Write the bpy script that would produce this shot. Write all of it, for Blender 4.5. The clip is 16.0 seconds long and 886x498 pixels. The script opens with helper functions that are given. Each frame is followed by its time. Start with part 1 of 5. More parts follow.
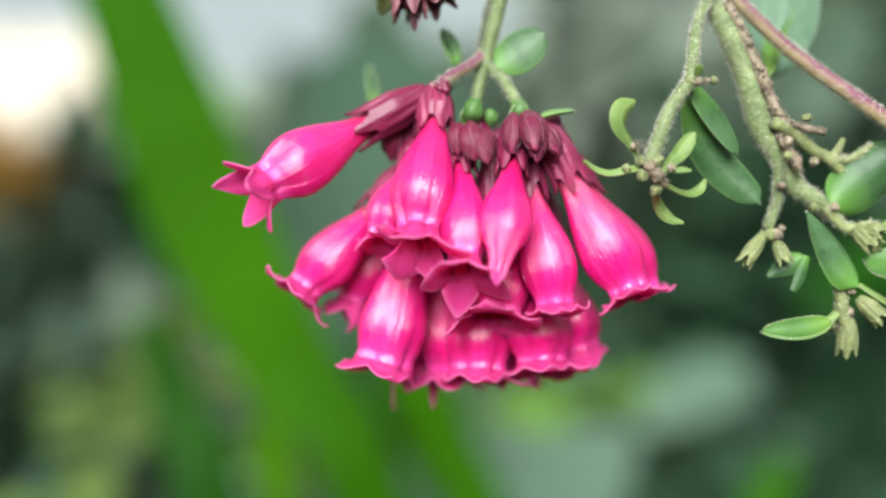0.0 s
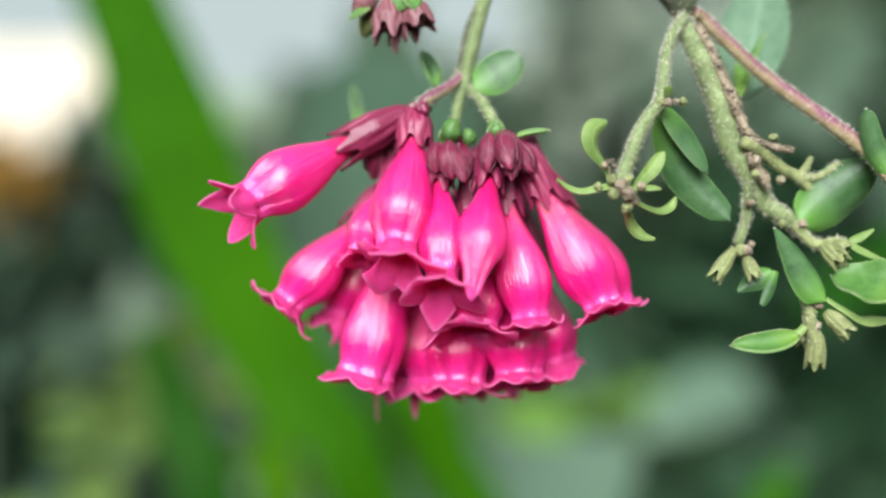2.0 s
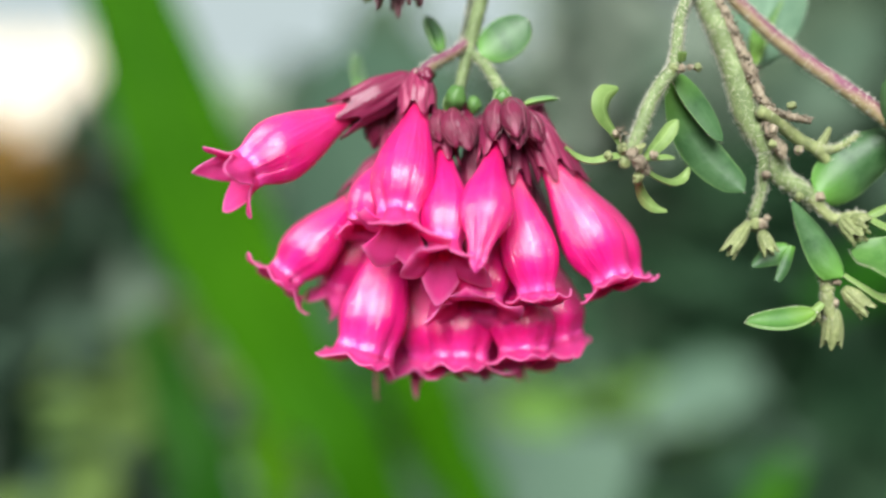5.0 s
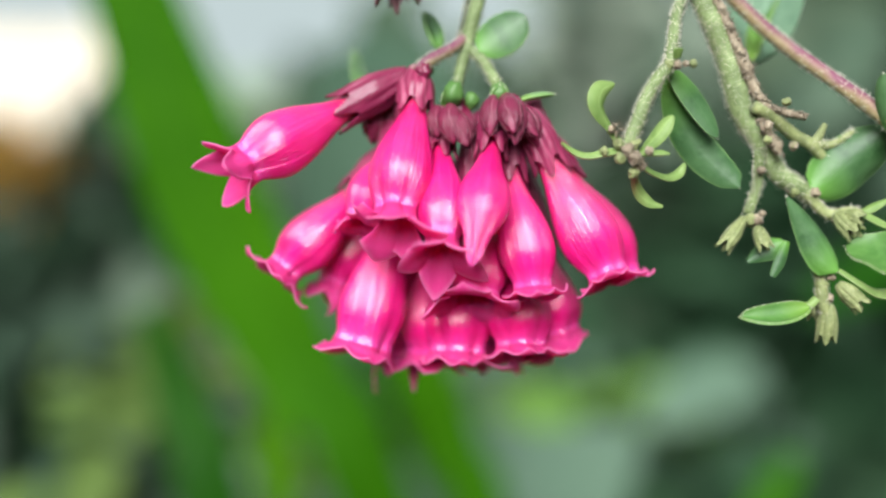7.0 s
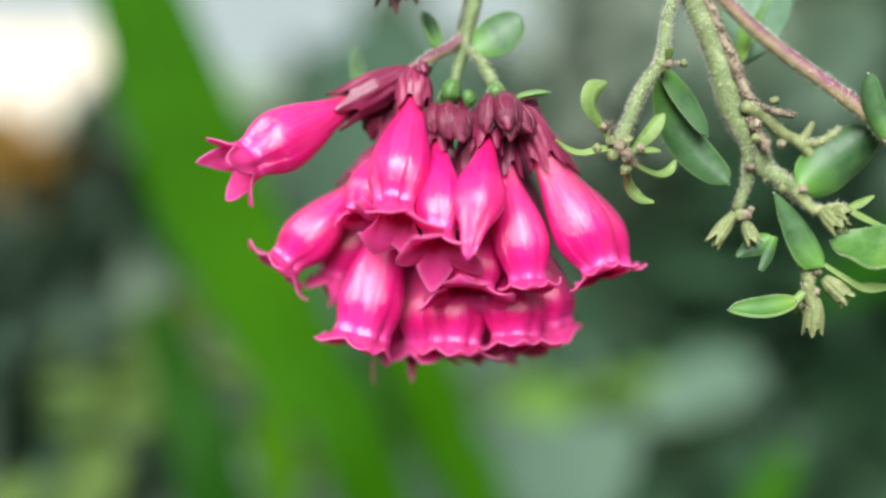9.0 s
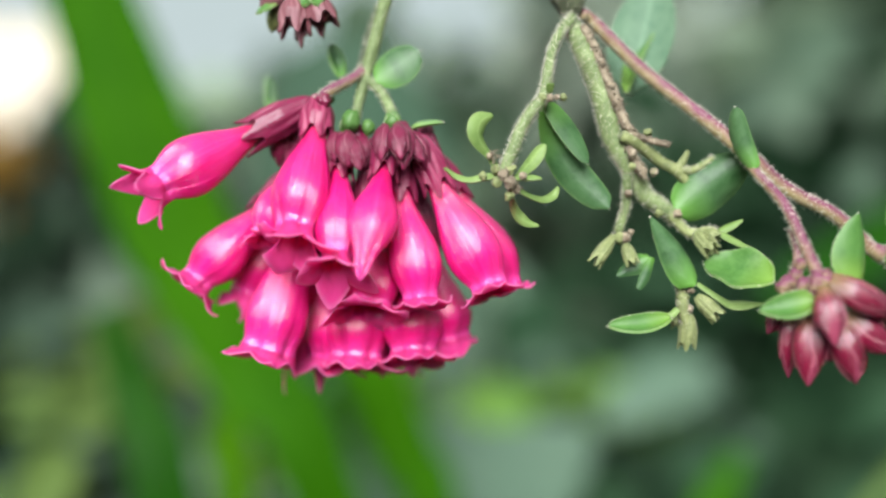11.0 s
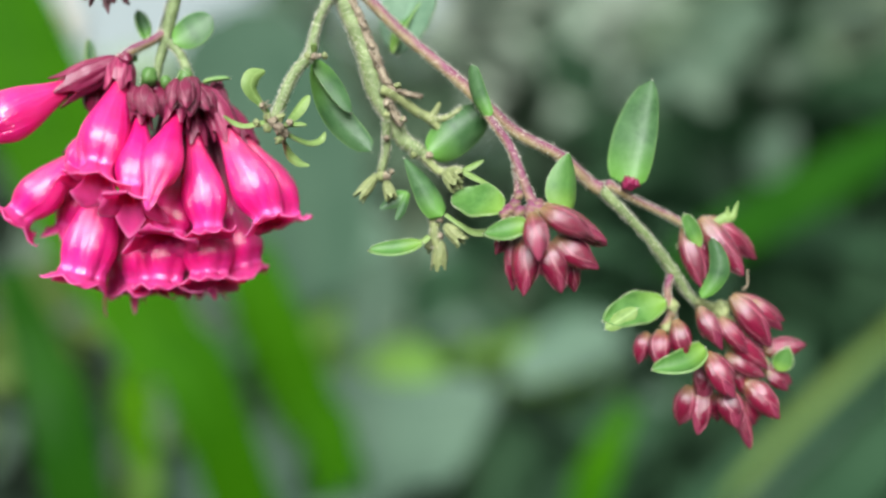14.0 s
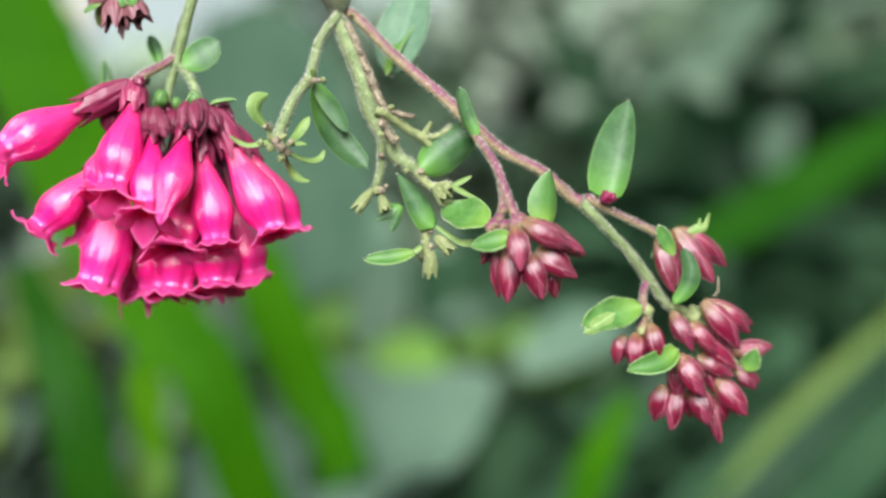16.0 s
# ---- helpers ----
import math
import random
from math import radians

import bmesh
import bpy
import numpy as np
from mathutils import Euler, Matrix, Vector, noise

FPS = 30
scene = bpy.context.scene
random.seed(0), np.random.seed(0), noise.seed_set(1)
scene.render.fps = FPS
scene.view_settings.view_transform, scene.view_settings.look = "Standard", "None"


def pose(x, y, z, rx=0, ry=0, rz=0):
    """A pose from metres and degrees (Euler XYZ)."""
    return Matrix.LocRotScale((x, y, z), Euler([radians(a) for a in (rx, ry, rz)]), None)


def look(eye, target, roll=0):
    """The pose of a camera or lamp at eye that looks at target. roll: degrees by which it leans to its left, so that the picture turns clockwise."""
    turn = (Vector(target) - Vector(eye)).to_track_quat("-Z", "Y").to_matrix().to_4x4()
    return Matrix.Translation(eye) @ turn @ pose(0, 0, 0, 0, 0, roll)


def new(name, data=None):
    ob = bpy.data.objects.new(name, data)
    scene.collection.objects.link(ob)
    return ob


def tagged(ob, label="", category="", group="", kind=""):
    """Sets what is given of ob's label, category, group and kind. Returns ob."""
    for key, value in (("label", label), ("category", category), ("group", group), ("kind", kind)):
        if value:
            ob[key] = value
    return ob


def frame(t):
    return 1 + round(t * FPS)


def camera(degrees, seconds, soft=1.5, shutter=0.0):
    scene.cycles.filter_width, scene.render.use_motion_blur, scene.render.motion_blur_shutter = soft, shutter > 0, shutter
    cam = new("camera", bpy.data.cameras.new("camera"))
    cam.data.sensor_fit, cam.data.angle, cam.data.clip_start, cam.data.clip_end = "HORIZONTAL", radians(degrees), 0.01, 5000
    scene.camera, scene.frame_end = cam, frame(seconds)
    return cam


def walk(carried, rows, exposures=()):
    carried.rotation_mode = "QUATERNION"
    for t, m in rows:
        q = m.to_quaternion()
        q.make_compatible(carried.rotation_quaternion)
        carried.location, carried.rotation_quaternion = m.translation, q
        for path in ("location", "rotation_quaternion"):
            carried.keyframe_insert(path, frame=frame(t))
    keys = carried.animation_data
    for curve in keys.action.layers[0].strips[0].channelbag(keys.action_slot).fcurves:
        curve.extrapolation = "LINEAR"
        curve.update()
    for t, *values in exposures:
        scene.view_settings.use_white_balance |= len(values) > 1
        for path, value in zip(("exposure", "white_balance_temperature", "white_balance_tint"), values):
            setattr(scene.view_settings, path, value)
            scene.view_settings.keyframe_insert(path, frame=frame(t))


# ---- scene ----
cam = camera(44.7, 16.0, 2.6)
METRES, EYE, TILT, LEAN, TURN = 0.123, 1.30, 0.0, 0.0, 0.0
ROWS = [
    (0.0, 0.0, 0.0, 0.0, 0.0, 0.0, -0.0),
    (0.5, 0.0054, -0.0268, 0.0083, -0.09, 0.18, -0.01),
    (1.0, 0.0415, -0.0298, 0.0094, -0.19, 0.23, -0.12),
    (1.5, 0.0447, -0.0348, 0.015, 0.17, 0.45, 0.12),
    (2.0, 0.0353, -0.0387, 0.0078, 0.44, 0.49, 0.05),
    (2.5, 0.0296, -0.0362, 0.0007, 0.52, 0.4, 0.19),
    (3.0, 0.0297, -0.0237, -0.01, 0.49, 0.23, 0.06),
    (5.5, 0.0336, 0.0144, -0.0239, 0.44, 0.18, -0.41),
    (6.0, 0.0382, 0.0169, -0.0383, 0.32, 0.09, -0.36),
    (6.5, 0.0475, 0.0076, -0.0294, 0.41, 0.07, -0.4),
    (7.0, 0.0419, 0.0003, -0.0202, 0.77, -0.01, -0.5),
    (7.5, 0.0284, -0.0097, -0.0108, 1.02, -0.01, -0.42),
    (8.0, 0.0364, -0.0165, -0.0266, 1.03, -0.1, -0.6),
    (10.5, 0.0844, -0.0932, -0.0043, 0.01, -0.24, -0.73),
    (11.0, 0.1451, -0.1223, 0.0019, -0.46, -0.11, -0.76),
    (11.5, 0.2116, -0.155, 0.0001, -0.84, 0.19, -0.56),
    (12.0, 0.2338, -0.204, -0.0108, -1.33, 0.08, -0.45),
    (12.5, 0.2535, -0.2526, -0.0119, -1.52, -0.01, -0.57),
    (13.0, 0.2708, -0.3018, -0.0362, -1.83, -0.43, -0.35),
    (13.5, 0.3502, -0.3352, -0.0344, -2.33, -0.93, -0.48),
    (14.0, 0.3899, -0.3747, -0.0514, -3.05, -1.45, -0.43),
    (14.5, 0.4547, -0.4099, -0.054, -3.41, -1.42, -0.26),
    (15.0, 0.4527, -0.4448, -0.0632, -3.18, -1.55, -0.25),
    (15.5, 0.4388, -0.4822, -0.0486, -2.7, -2.04, -0.01),
    (16.0, 0.411, -0.4996, -0.0133, -2.62, -2.1, -0.38),
]
EXPOSURES = [(0.0, 0.25), (8.0, 0.24), (10.5, 0.22), (12.0, 0.34), (14.5, 0.30), (16.0, 0.40)]
walk(cam, [(t, pose(0, 0, EYE, TILT, LEAN, TURN) @ pose(METRES * x, METRES * y, METRES * z, 90 + pitch, roll, yaw)) for t, x, y, z, yaw, pitch, roll in ROWS], EXPOSURES)

# the lens is focused on the flowers throughout
cluster = new("flower_cluster")
cluster.location = (0.0062, 0.150, 1.319)
cam.data.dof.use_dof = True
cam.data.dof.focus_object = cluster
cam.data.dof.aperture_fstop = 4.4

# ---- light ----
world = bpy.data.worlds.new("overcast_sky")
scene.world = world
world.use_nodes = True
wn = world.node_tree.nodes
wl = world.node_tree.links
sky = wn.new("ShaderNodeTexSky")
sky.sky_type = "NISHITA"
sky.sun_disc = False
sky.sun_elevation = radians(29)
sky.sun_rotation = radians(180)
sky.air_density, sky.dust_density, sky.ozone_density = 1.0, 2.0, 1.5
# a bright white cloud cover veils most of the blue
veil = wn.new("ShaderNodeMix")
veil.data_type = "RGBA"
veil.inputs[0].default_value = 0.93
veil.inputs[7].default_value = (6.7, 7.9, 7.9, 1)
wl.new(sky.outputs[0], veil.inputs[6])
wn["Background"].inputs["Strength"].default_value = 0.074
wl.new(veil.outputs[2], wn["Background"].inputs["Color"])
sun = new("sun", bpy.data.lights.new("sun", "SUN"))
sun.data.energy, sun.data.angle, sun.data.color = 8.0, radians(40), (0.97, 0.965, 1.0)
sun.matrix_world = look((-0.4, -2.15, 2.6), (0, 0.15, 1.3))


# ---- materials ----
class Mat:
    """A node material with a Principled surface."""

    def __init__(self, name, rough=0.5, spec=0.5, coat=0.0, sheen=0.0, trans=0.0):
        self.m = bpy.data.materials.new(name)
        self.m.use_nodes = True
        self.n, self.l = self.m.node_tree.nodes, self.m.node_tree.links
        self.b = self.n["Principled BSDF"]
        self.b.inputs["Roughness"].default_value = rough
        self.b.inputs["Specular IOR Level"].default_value = spec
        self.b.inputs["Coat Weight"].default_value = coat
        self.b.inputs["Coat Roughness"].default_value = 0.15
        self.b.inputs["Coat IOR"].default_value = 1.5
        self.b.inputs["Sheen Weight"].default_value = sheen
        self.trans = trans

    def coords(self, kind, scale):
        tc = self.n.new("ShaderNodeTexCoord")
        mp = self.n.new("ShaderNodeMapping")
        mp.inputs["Scale"].default_value = scale
        self.l.new(tc.outputs[kind], mp.inputs["Vector"])
        return mp.outputs[0]

    def noise(self, kind, scale, detail=4.0, rough=0.6, dist=0.0):
        nz = self.n.new("ShaderNodeTexNoise")
        nz.inputs["Scale"].default_value = 1.0
        nz.inputs["Detail"].default_value = detail
        nz.inputs["Roughness"].default_value = rough
        nz.inputs["Distortion"].default_value = dist
        self.l.new(self.coords(kind, scale), nz.inputs["Vector"])
        return nz.outputs["Fac"]

    def wave(self, kind, scale, dist=1.0, detail=2.0, direction="X"):
        wv = self.n.new("ShaderNodeTexWave")
        wv.bands_direction = direction
        wv.inputs["Scale"].default_value = 1.0
        wv.inputs["Distortion"].default_value = dist
        wv.inputs["Detail"].default_value = detail
        self.l.new(self.coords(kind, scale), wv.inputs["Vector"])
        return wv.outputs["Fac"]

    def ramp(self, fac, *stops):
        r = self.n.new("ShaderNodeValToRGB")
        e = r.color_ramp.elements
        while len(e) < len(stops):
            e.new(0.5)
        for el, (p, c) in zip(e, stops):
            el.position = p
            el.color = (*c, 1) if len(c) == 3 else c
        self.l.new(fac, r.inputs[0])
        return r.outputs[0]

    def mix(self, fac, a, b, kind="MIX"):
        x = self.n.new("ShaderNodeMix")
        x.data_type, x.blend_type = "RGBA", kind
        for sock, v in ((x.inputs[0], fac), (x.inputs[6], a), (x.inputs[7], b)):
            if isinstance(v, bpy.types.NodeSocket):
                self.l.new(v, sock)
            elif isinstance(v, (int, float)):
                sock.default_value = v
            else:
                sock.default_value = (*v, 1)
        return x.outputs[2]

    def bump(self, fac, strength, dist):
        bp = self.n.new("ShaderNodeBump")
        bp.inputs["Strength"].default_value = strength
        bp.inputs["Distance"].default_value = dist
        self.l.new(fac, bp.inputs["Height"])
        if self.b.inputs["Normal"].is_linked:
            self.l.new(self.b.inputs["Normal"].links[0].from_socket, bp.inputs["Normal"])
        self.l.new(bp.outputs[0], self.b.inputs["Normal"])
        self.l.new(bp.outputs[0], self.b.inputs["Coat Normal"])

    def uv(self, axis):
        tc = self.n.new("ShaderNodeTexCoord")
        sp = self.n.new("ShaderNodeSeparateXYZ")
        self.l.new(tc.outputs["UV"], sp.inputs[0])
        return sp.outputs[axis]

    def rand(self):
        return self.n.new("ShaderNodeObjectInfo").outputs["Random"]

    def island(self):
        return self.n.new("ShaderNodeNewGeometry").outputs["Random Per Island"]

    def done(self, col):
        self.l.new(col, self.b.inputs["Base Color"])
        if self.trans:
            tr = self.n.new("ShaderNodeBsdfTranslucent")
            self.l.new(col, tr.inputs["Color"])
            ms = self.n.new("ShaderNodeMixShader")
            ms.inputs[0].default_value = self.trans
            self.l.new(self.b.outputs[0], ms.inputs[1])
            self.l.new(tr.outputs[0], ms.inputs[2])
            self.l.new(ms.outputs[0], self.n["Material Output"].inputs["Surface"])
        return self.m


def petal_material(name, deep, mid, pale, rough, coat, trans, spec=0.8):
    k = Mat(name, rough, spec, coat, 0.0, trans)
    k.b.inputs["Coat IOR"].default_value = 1.95
    base = k.ramp(k.uv(1), (0.0, deep), (0.3, mid), (0.84, mid), (1.0, pale))
    streak = k.noise("UV", (34, 1.6, 1), 5, 0.65, 0.4)
    col = k.mix(k.ramp(streak, (0.35, (0, 0, 0)), (0.75, (1, 1, 1))), base, pale)
    col = k.mix(0.25, base, col)
    vein = k.noise("UV", (70, 5, 1), 3, 0.6, 1.2)
    col = k.mix(k.ramp(vein, (0.52, (0, 0, 0)), (0.7, (0.2, 0.2, 0.2))), col, deep)
    blotch = k.noise("Object", (260, 260, 260), 3, 0.6)
    col = k.mix(k.ramp(blotch, (0.45, (0, 0, 0)), (0.8, (0.35, 0.35, 0.35))), col, deep)
    # the gloss is broken into fine lengthwise streaks
    k.l.new(k.ramp(k.noise("UV", (26, 2.2, 1), 5, 0.7, 0.3), (0.3, (0.35 * coat,) * 3), (0.62, (coat,) * 3)), k.b.inputs["Coat Weight"])
    k.b.inputs["Coat Roughness"].default_value = 0.22
    k.bump(streak, 0.6, 0.0006)
    k.bump(vein, 0.3, 0.0003)
    k.bump(k.noise("Object", (1500, 1500, 1500), 3, 0.6), 0.3, 0.0002)
    return k.done(col)


petal_mat = petal_material("pink_petal", (0.66, 0.001, 0.065), (0.80, 0.003, 0.205), (0.90, 0.07, 0.42), 0.42, 1.0, 0.26, 0.3)
lobe_mat = petal_material("pale_pink_petal", (0.86, 0.03, 0.28), (0.89, 0.07, 0.38), (0.92, 0.24, 0.54), 0.45, 0.10, 0.55, 0.15)


def leaf_material(name, dark, light, rough, trans, vein=0.4, edge=None, root=None, sheen=0.3):
    k = Mat(name, rough, sheen, 0.0, 0.0, trans)
    patch = k.noise("Object", (190, 190, 190), 5, 0.65, 0.4)
    col = k.ramp(patch, (0.36, dark), (0.68, light))
    cell = k.noise("Object", (700, 700, 700), 4, 0.7, 0.6)
    col = k.mix(k.ramp(cell, (0.4, (0, 0, 0)), (0.75, (0.7, 0.7, 0.7))), col, light)
    col = k.mix(k.ramp(k.rand(), (0.0, (0, 0, 0)), (1.0, (0.35, 0.35, 0.35))), col, dark)
    # pale midrib
    rib = k.ramp(k.uv(0), (0.44, (0, 0, 0)), (0.495, (vein, vein, vein)), (0.505, (vein, vein, vein)), (0.56, (0, 0, 0)))
    col = k.mix(rib, col, tuple(min(1, c * 1.6 + 0.05) for c in light))
    if root:
        col = k.mix(k.ramp(k.uv(1), (0.0, (0.75, 0.75, 0.75)), (0.45, (0, 0, 0))), col, root)
    if edge:
        rim = k.ramp(k.uv(0), (0.0, (0.36, 0.36, 0.36)), (0.06, (0, 0, 0)), (0.94, (0, 0, 0)), (1.0, (0.36, 0.36, 0.36)))
        col = k.mix(rim, col, edge)
    k.bump(cell, 0.25, 0.00025)
    k.bump(k.noise("Object", (900, 900, 900), 3, 0.6), 0.3, 0.00015)
    return k.done(col)


leaf_mat = leaf_material("dark_green_leaf", (0.020, 0.066, 0.018), (0.074, 0.158, 0.060), 0.42, 0.15, 0.06, (0.24, 0.42, 0.13), (0.12, 0.30, 0.04))
young_leaf_mat = leaf_material("fresh_green_leaf", (0.045, 0.135, 0.024), (0.105, 0.235, 0.055), 0.45, 0.22, 0.06, (0.28, 0.42, 0.16), (0.19, 0.33, 0.045))
# paler leaf copy: light from behind is put into the colour too
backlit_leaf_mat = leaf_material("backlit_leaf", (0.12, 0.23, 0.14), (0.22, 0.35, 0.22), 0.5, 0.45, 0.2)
cup_mat = leaf_material("bright_green_cup", (0.05, 0.13, 0.03), (0.11, 0.22, 0.055), 0.45, 0.15, 0.0)
sepal_mat = leaf_material("pale_green_sepal", (0.10, 0.19, 0.04), (0.25, 0.36, 0.11), 0.5, 0.25, 0.3, (0.42, 0.48, 0.22))


def stem_material(name, a, b, c, bump=0.6):
    k = Mat(name, 0.62, 0.4, 0.0, 0.1)
    n1 = k.noise("Object", (420, 420, 420), 5, 0.65)
    col = k.ramp(n1, (0.32, a), (0.55, b), (0.78, c))
    side = k.noise("Object", (160, 160, 160), 5, 0.7, 0.5)
    col = k.mix(k.ramp(side, (0.42, (0, 0, 0)), (0.62, (0.85, 0.85, 0.85))), col, a)
    speck = k.noise("Object", (2600, 2600, 2600), 2, 0.6)
    col = k.mix(k.ramp(speck, (0.55, (0, 0, 0)), (0.72, (0.7, 0.7, 0.7))), col, c)
    k.bump(k.noise("Object", (1600, 1600, 1600), 3, 0.7), bump, 0.0003)
    return k.done(col)


green_stem = stem_material("green_hairy_stem", (0.07, 0.105, 0.03), (0.16, 0.22, 0.08), (0.31, 0.37, 0.18), 0.6)
dark_stem = stem_material("dark_woody_stem", (0.03, 0.04, 0.02), (0.07, 0.085, 0.04), (0.14, 0.15, 0.08), 1.0)
brown_stem = stem_material("dry_brown_twig", (0.11, 0.082, 0.05), (0.27, 0.22, 0.14), (0.46, 0.41, 0.30), 1.0)
green_twig = stem_material("green_joint", (0.10, 0.125, 0.04), (0.21, 0.245, 0.09), (0.32, 0.33, 0.16))


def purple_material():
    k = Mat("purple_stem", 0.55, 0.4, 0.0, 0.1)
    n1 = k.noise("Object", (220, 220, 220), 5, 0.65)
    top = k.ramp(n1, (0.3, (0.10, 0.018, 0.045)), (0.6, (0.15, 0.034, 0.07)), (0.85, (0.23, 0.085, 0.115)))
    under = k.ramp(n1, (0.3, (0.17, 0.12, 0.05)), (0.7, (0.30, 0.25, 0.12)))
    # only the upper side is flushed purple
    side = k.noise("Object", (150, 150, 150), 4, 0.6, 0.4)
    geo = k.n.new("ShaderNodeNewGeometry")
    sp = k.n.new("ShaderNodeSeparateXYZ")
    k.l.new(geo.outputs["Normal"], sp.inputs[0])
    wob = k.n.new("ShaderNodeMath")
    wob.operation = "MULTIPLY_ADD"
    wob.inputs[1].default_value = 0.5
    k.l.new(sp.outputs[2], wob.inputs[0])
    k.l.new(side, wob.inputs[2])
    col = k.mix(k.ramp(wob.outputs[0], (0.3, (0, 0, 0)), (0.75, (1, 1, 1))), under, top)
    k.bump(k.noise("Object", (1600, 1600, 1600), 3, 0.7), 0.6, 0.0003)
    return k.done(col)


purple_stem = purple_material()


def calyx_material(name, a, b, c, rough, turns=5.0, root=None):
    """Ribbed sepals: pale lines along the middle of each, dark seams between."""
    k = Mat(name, rough, 0.35, 0.04, 0.0)
    lap = k.n.new("ShaderNodeMath")
    lap.operation = "MULTIPLY"
    lap.inputs[1].default_value = turns
    k.l.new(k.uv(0), lap.inputs[0])
    slant = k.n.new("ShaderNodeMath")
    slant.operation = "MULTIPLY_ADD"
    slant.inputs[1].default_value = 0.35
    k.l.new(k.uv(1), slant.inputs[0])
    k.l.new(lap.outputs[0], slant.inputs[2])
    fr = k.n.new("ShaderNodeMath")
    fr.operation = "FRACT"
    k.l.new(slant.outputs[0], fr.inputs[0])
    st = k.noise("UV", (26, 1.4, 1), 5, 0.7, 0.3)
    col = k.ramp(st, (0.3, a), (0.6, b), (0.85, c))
    line = k.ramp(fr.outputs[0], (0.0, (0, 0, 0)), (0.12, (0.6, 0.6, 0.6)), (0.22, (0.03, 0.03, 0.03)), (0.44, (0.05, 0.05, 0.05)), (0.5, (0.5, 0.5, 0.5)), (0.57, (0.05, 0.05, 0.05)), (0.85, (0.25, 0.25, 0.25)), (1.0, (0, 0, 0)))
    col = k.mix(line, col, c)
    col = k.mix(k.ramp(k.rand(), (0.0, (0, 0, 0)), (1.0, (0.65, 0.65, 0.65))), col, a)
    if root:
        col = k.mix(k.ramp(k.uv(1), (0.0, (0.9, 0.9, 0.9)), (0.32, (0, 0, 0))), col, root)
    k.bump(st, 0.5, 0.0003)
    k.bump(k.noise("Object", (1300, 1300, 1300), 3, 0.6), 0.3, 0.00015)
    return k.done(col)


calyx_mat = calyx_material("maroon_calyx", (0.10, 0.005, 0.026), (0.225, 0.016, 0.062), (0.40, 0.09, 0.16), 0.32)
bud_mat = calyx_material("crimson_bud", (0.07, 0.004, 0.018), (0.19, 0.014, 0.05), (0.52, 0.15, 0.19), 0.26, root=(0.26, 0.15, 0.08))
dusky_mat = calyx_material("dusky_purple_bud", (0.10, 0.028, 0.034), (0.21, 0.07, 0.085), (0.42, 0.24, 0.24), 0.5)
green_calyx = calyx_material("pale_green_calyx", (0.10, 0.13, 0.035), (0.18, 0.23, 0.07), (0.30, 0.34, 0.15), 0.5)


def hair_material():
    k = Mat("fine_hair", 0.5, 0.4, 0.0, 0.3, 0.3)
    return k.done(k.ramp(k.island(), (0.0, (0.5, 0.5, 0.36)), (1.0, (0.78, 0.74, 0.62))))


hair_mat = hair_material()


def bud_sepal_material(name, dark, mid, rim, root, coat=1.0):
    """A glossy sepal with a thin pale rim and a greenish root."""
    k = Mat(name, 0.27, 0.6 * coat, coat, 0.0, 0.1)
    st = k.noise("UV", (9, 1.6, 1), 5, 0.7, 0.5)
    col = k.ramp(st, (0.32, dark), (0.68, mid))
    col = k.mix(k.ramp(k.rand(), (0.0, (0, 0, 0)), (1.0, (0.6, 0.6, 0.6))), col, dark)
    blot = k.noise("Object", (500, 500, 500), 4, 0.6)
    col = k.mix(k.ramp(blot, (0.58, (0, 0, 0)), (0.8, (0.14, 0.14, 0.14))), col, rim)
    edge = k.ramp(k.uv(0), (0.0, (0.7, 0.7, 0.7)), (0.06, (0.18, 0.18, 0.18)), (0.15, (0, 0, 0)), (0.85, (0, 0, 0)), (0.94, (0.18, 0.18, 0.18)), (1.0, (0.7, 0.7, 0.7)))
    col = k.mix(edge, col, rim)
    col = k.mix(k.ramp(k.uv(1), (0.0, (0.9, 0.9, 0.9)), (0.35, (0, 0, 0))), col, root)
    k.bump(st, 0.6, 0.0004)
    k.bump(k.noise("Object", (1300, 1300, 1300), 3, 0.6), 0.35, 0.0002)
    return k.done(col)


bud_sepal_mat = bud_sepal_material("crimson_sepal", (0.075, 0.003, 0.014), (0.27, 0.008, 0.045), (0.60, 0.20, 0.26), (0.20, 0.13, 0.04))
pod_sepal_mat = bud_sepal_material("maroon_sepal", (0.10, 0.009, 0.028), (0.21, 0.025, 0.065), (0.34, 0.12, 0.16), (0.15, 0.02, 0.045), 0.3)


def back_leaf(name, dark, light, rough=0.4, trans=0.3, scale=14, span=(0.32, 0.7)):
    k = Mat(name, rough, 0.04, 0.0, 0.0, trans)
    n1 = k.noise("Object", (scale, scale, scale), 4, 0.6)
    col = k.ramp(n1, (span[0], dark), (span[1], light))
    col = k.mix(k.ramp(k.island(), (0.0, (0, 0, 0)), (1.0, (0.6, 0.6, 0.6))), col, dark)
    stripe = k.noise("UV", (12, 1.2, 1), 3, 0.5)
    col = k.mix(k.ramp(stripe, (0.4, (0, 0, 0)), (0.7, (0.3, 0.3, 0.3))), col, light)
    k.bump(stripe, 0.4, 0.002)
    return k.done(col)


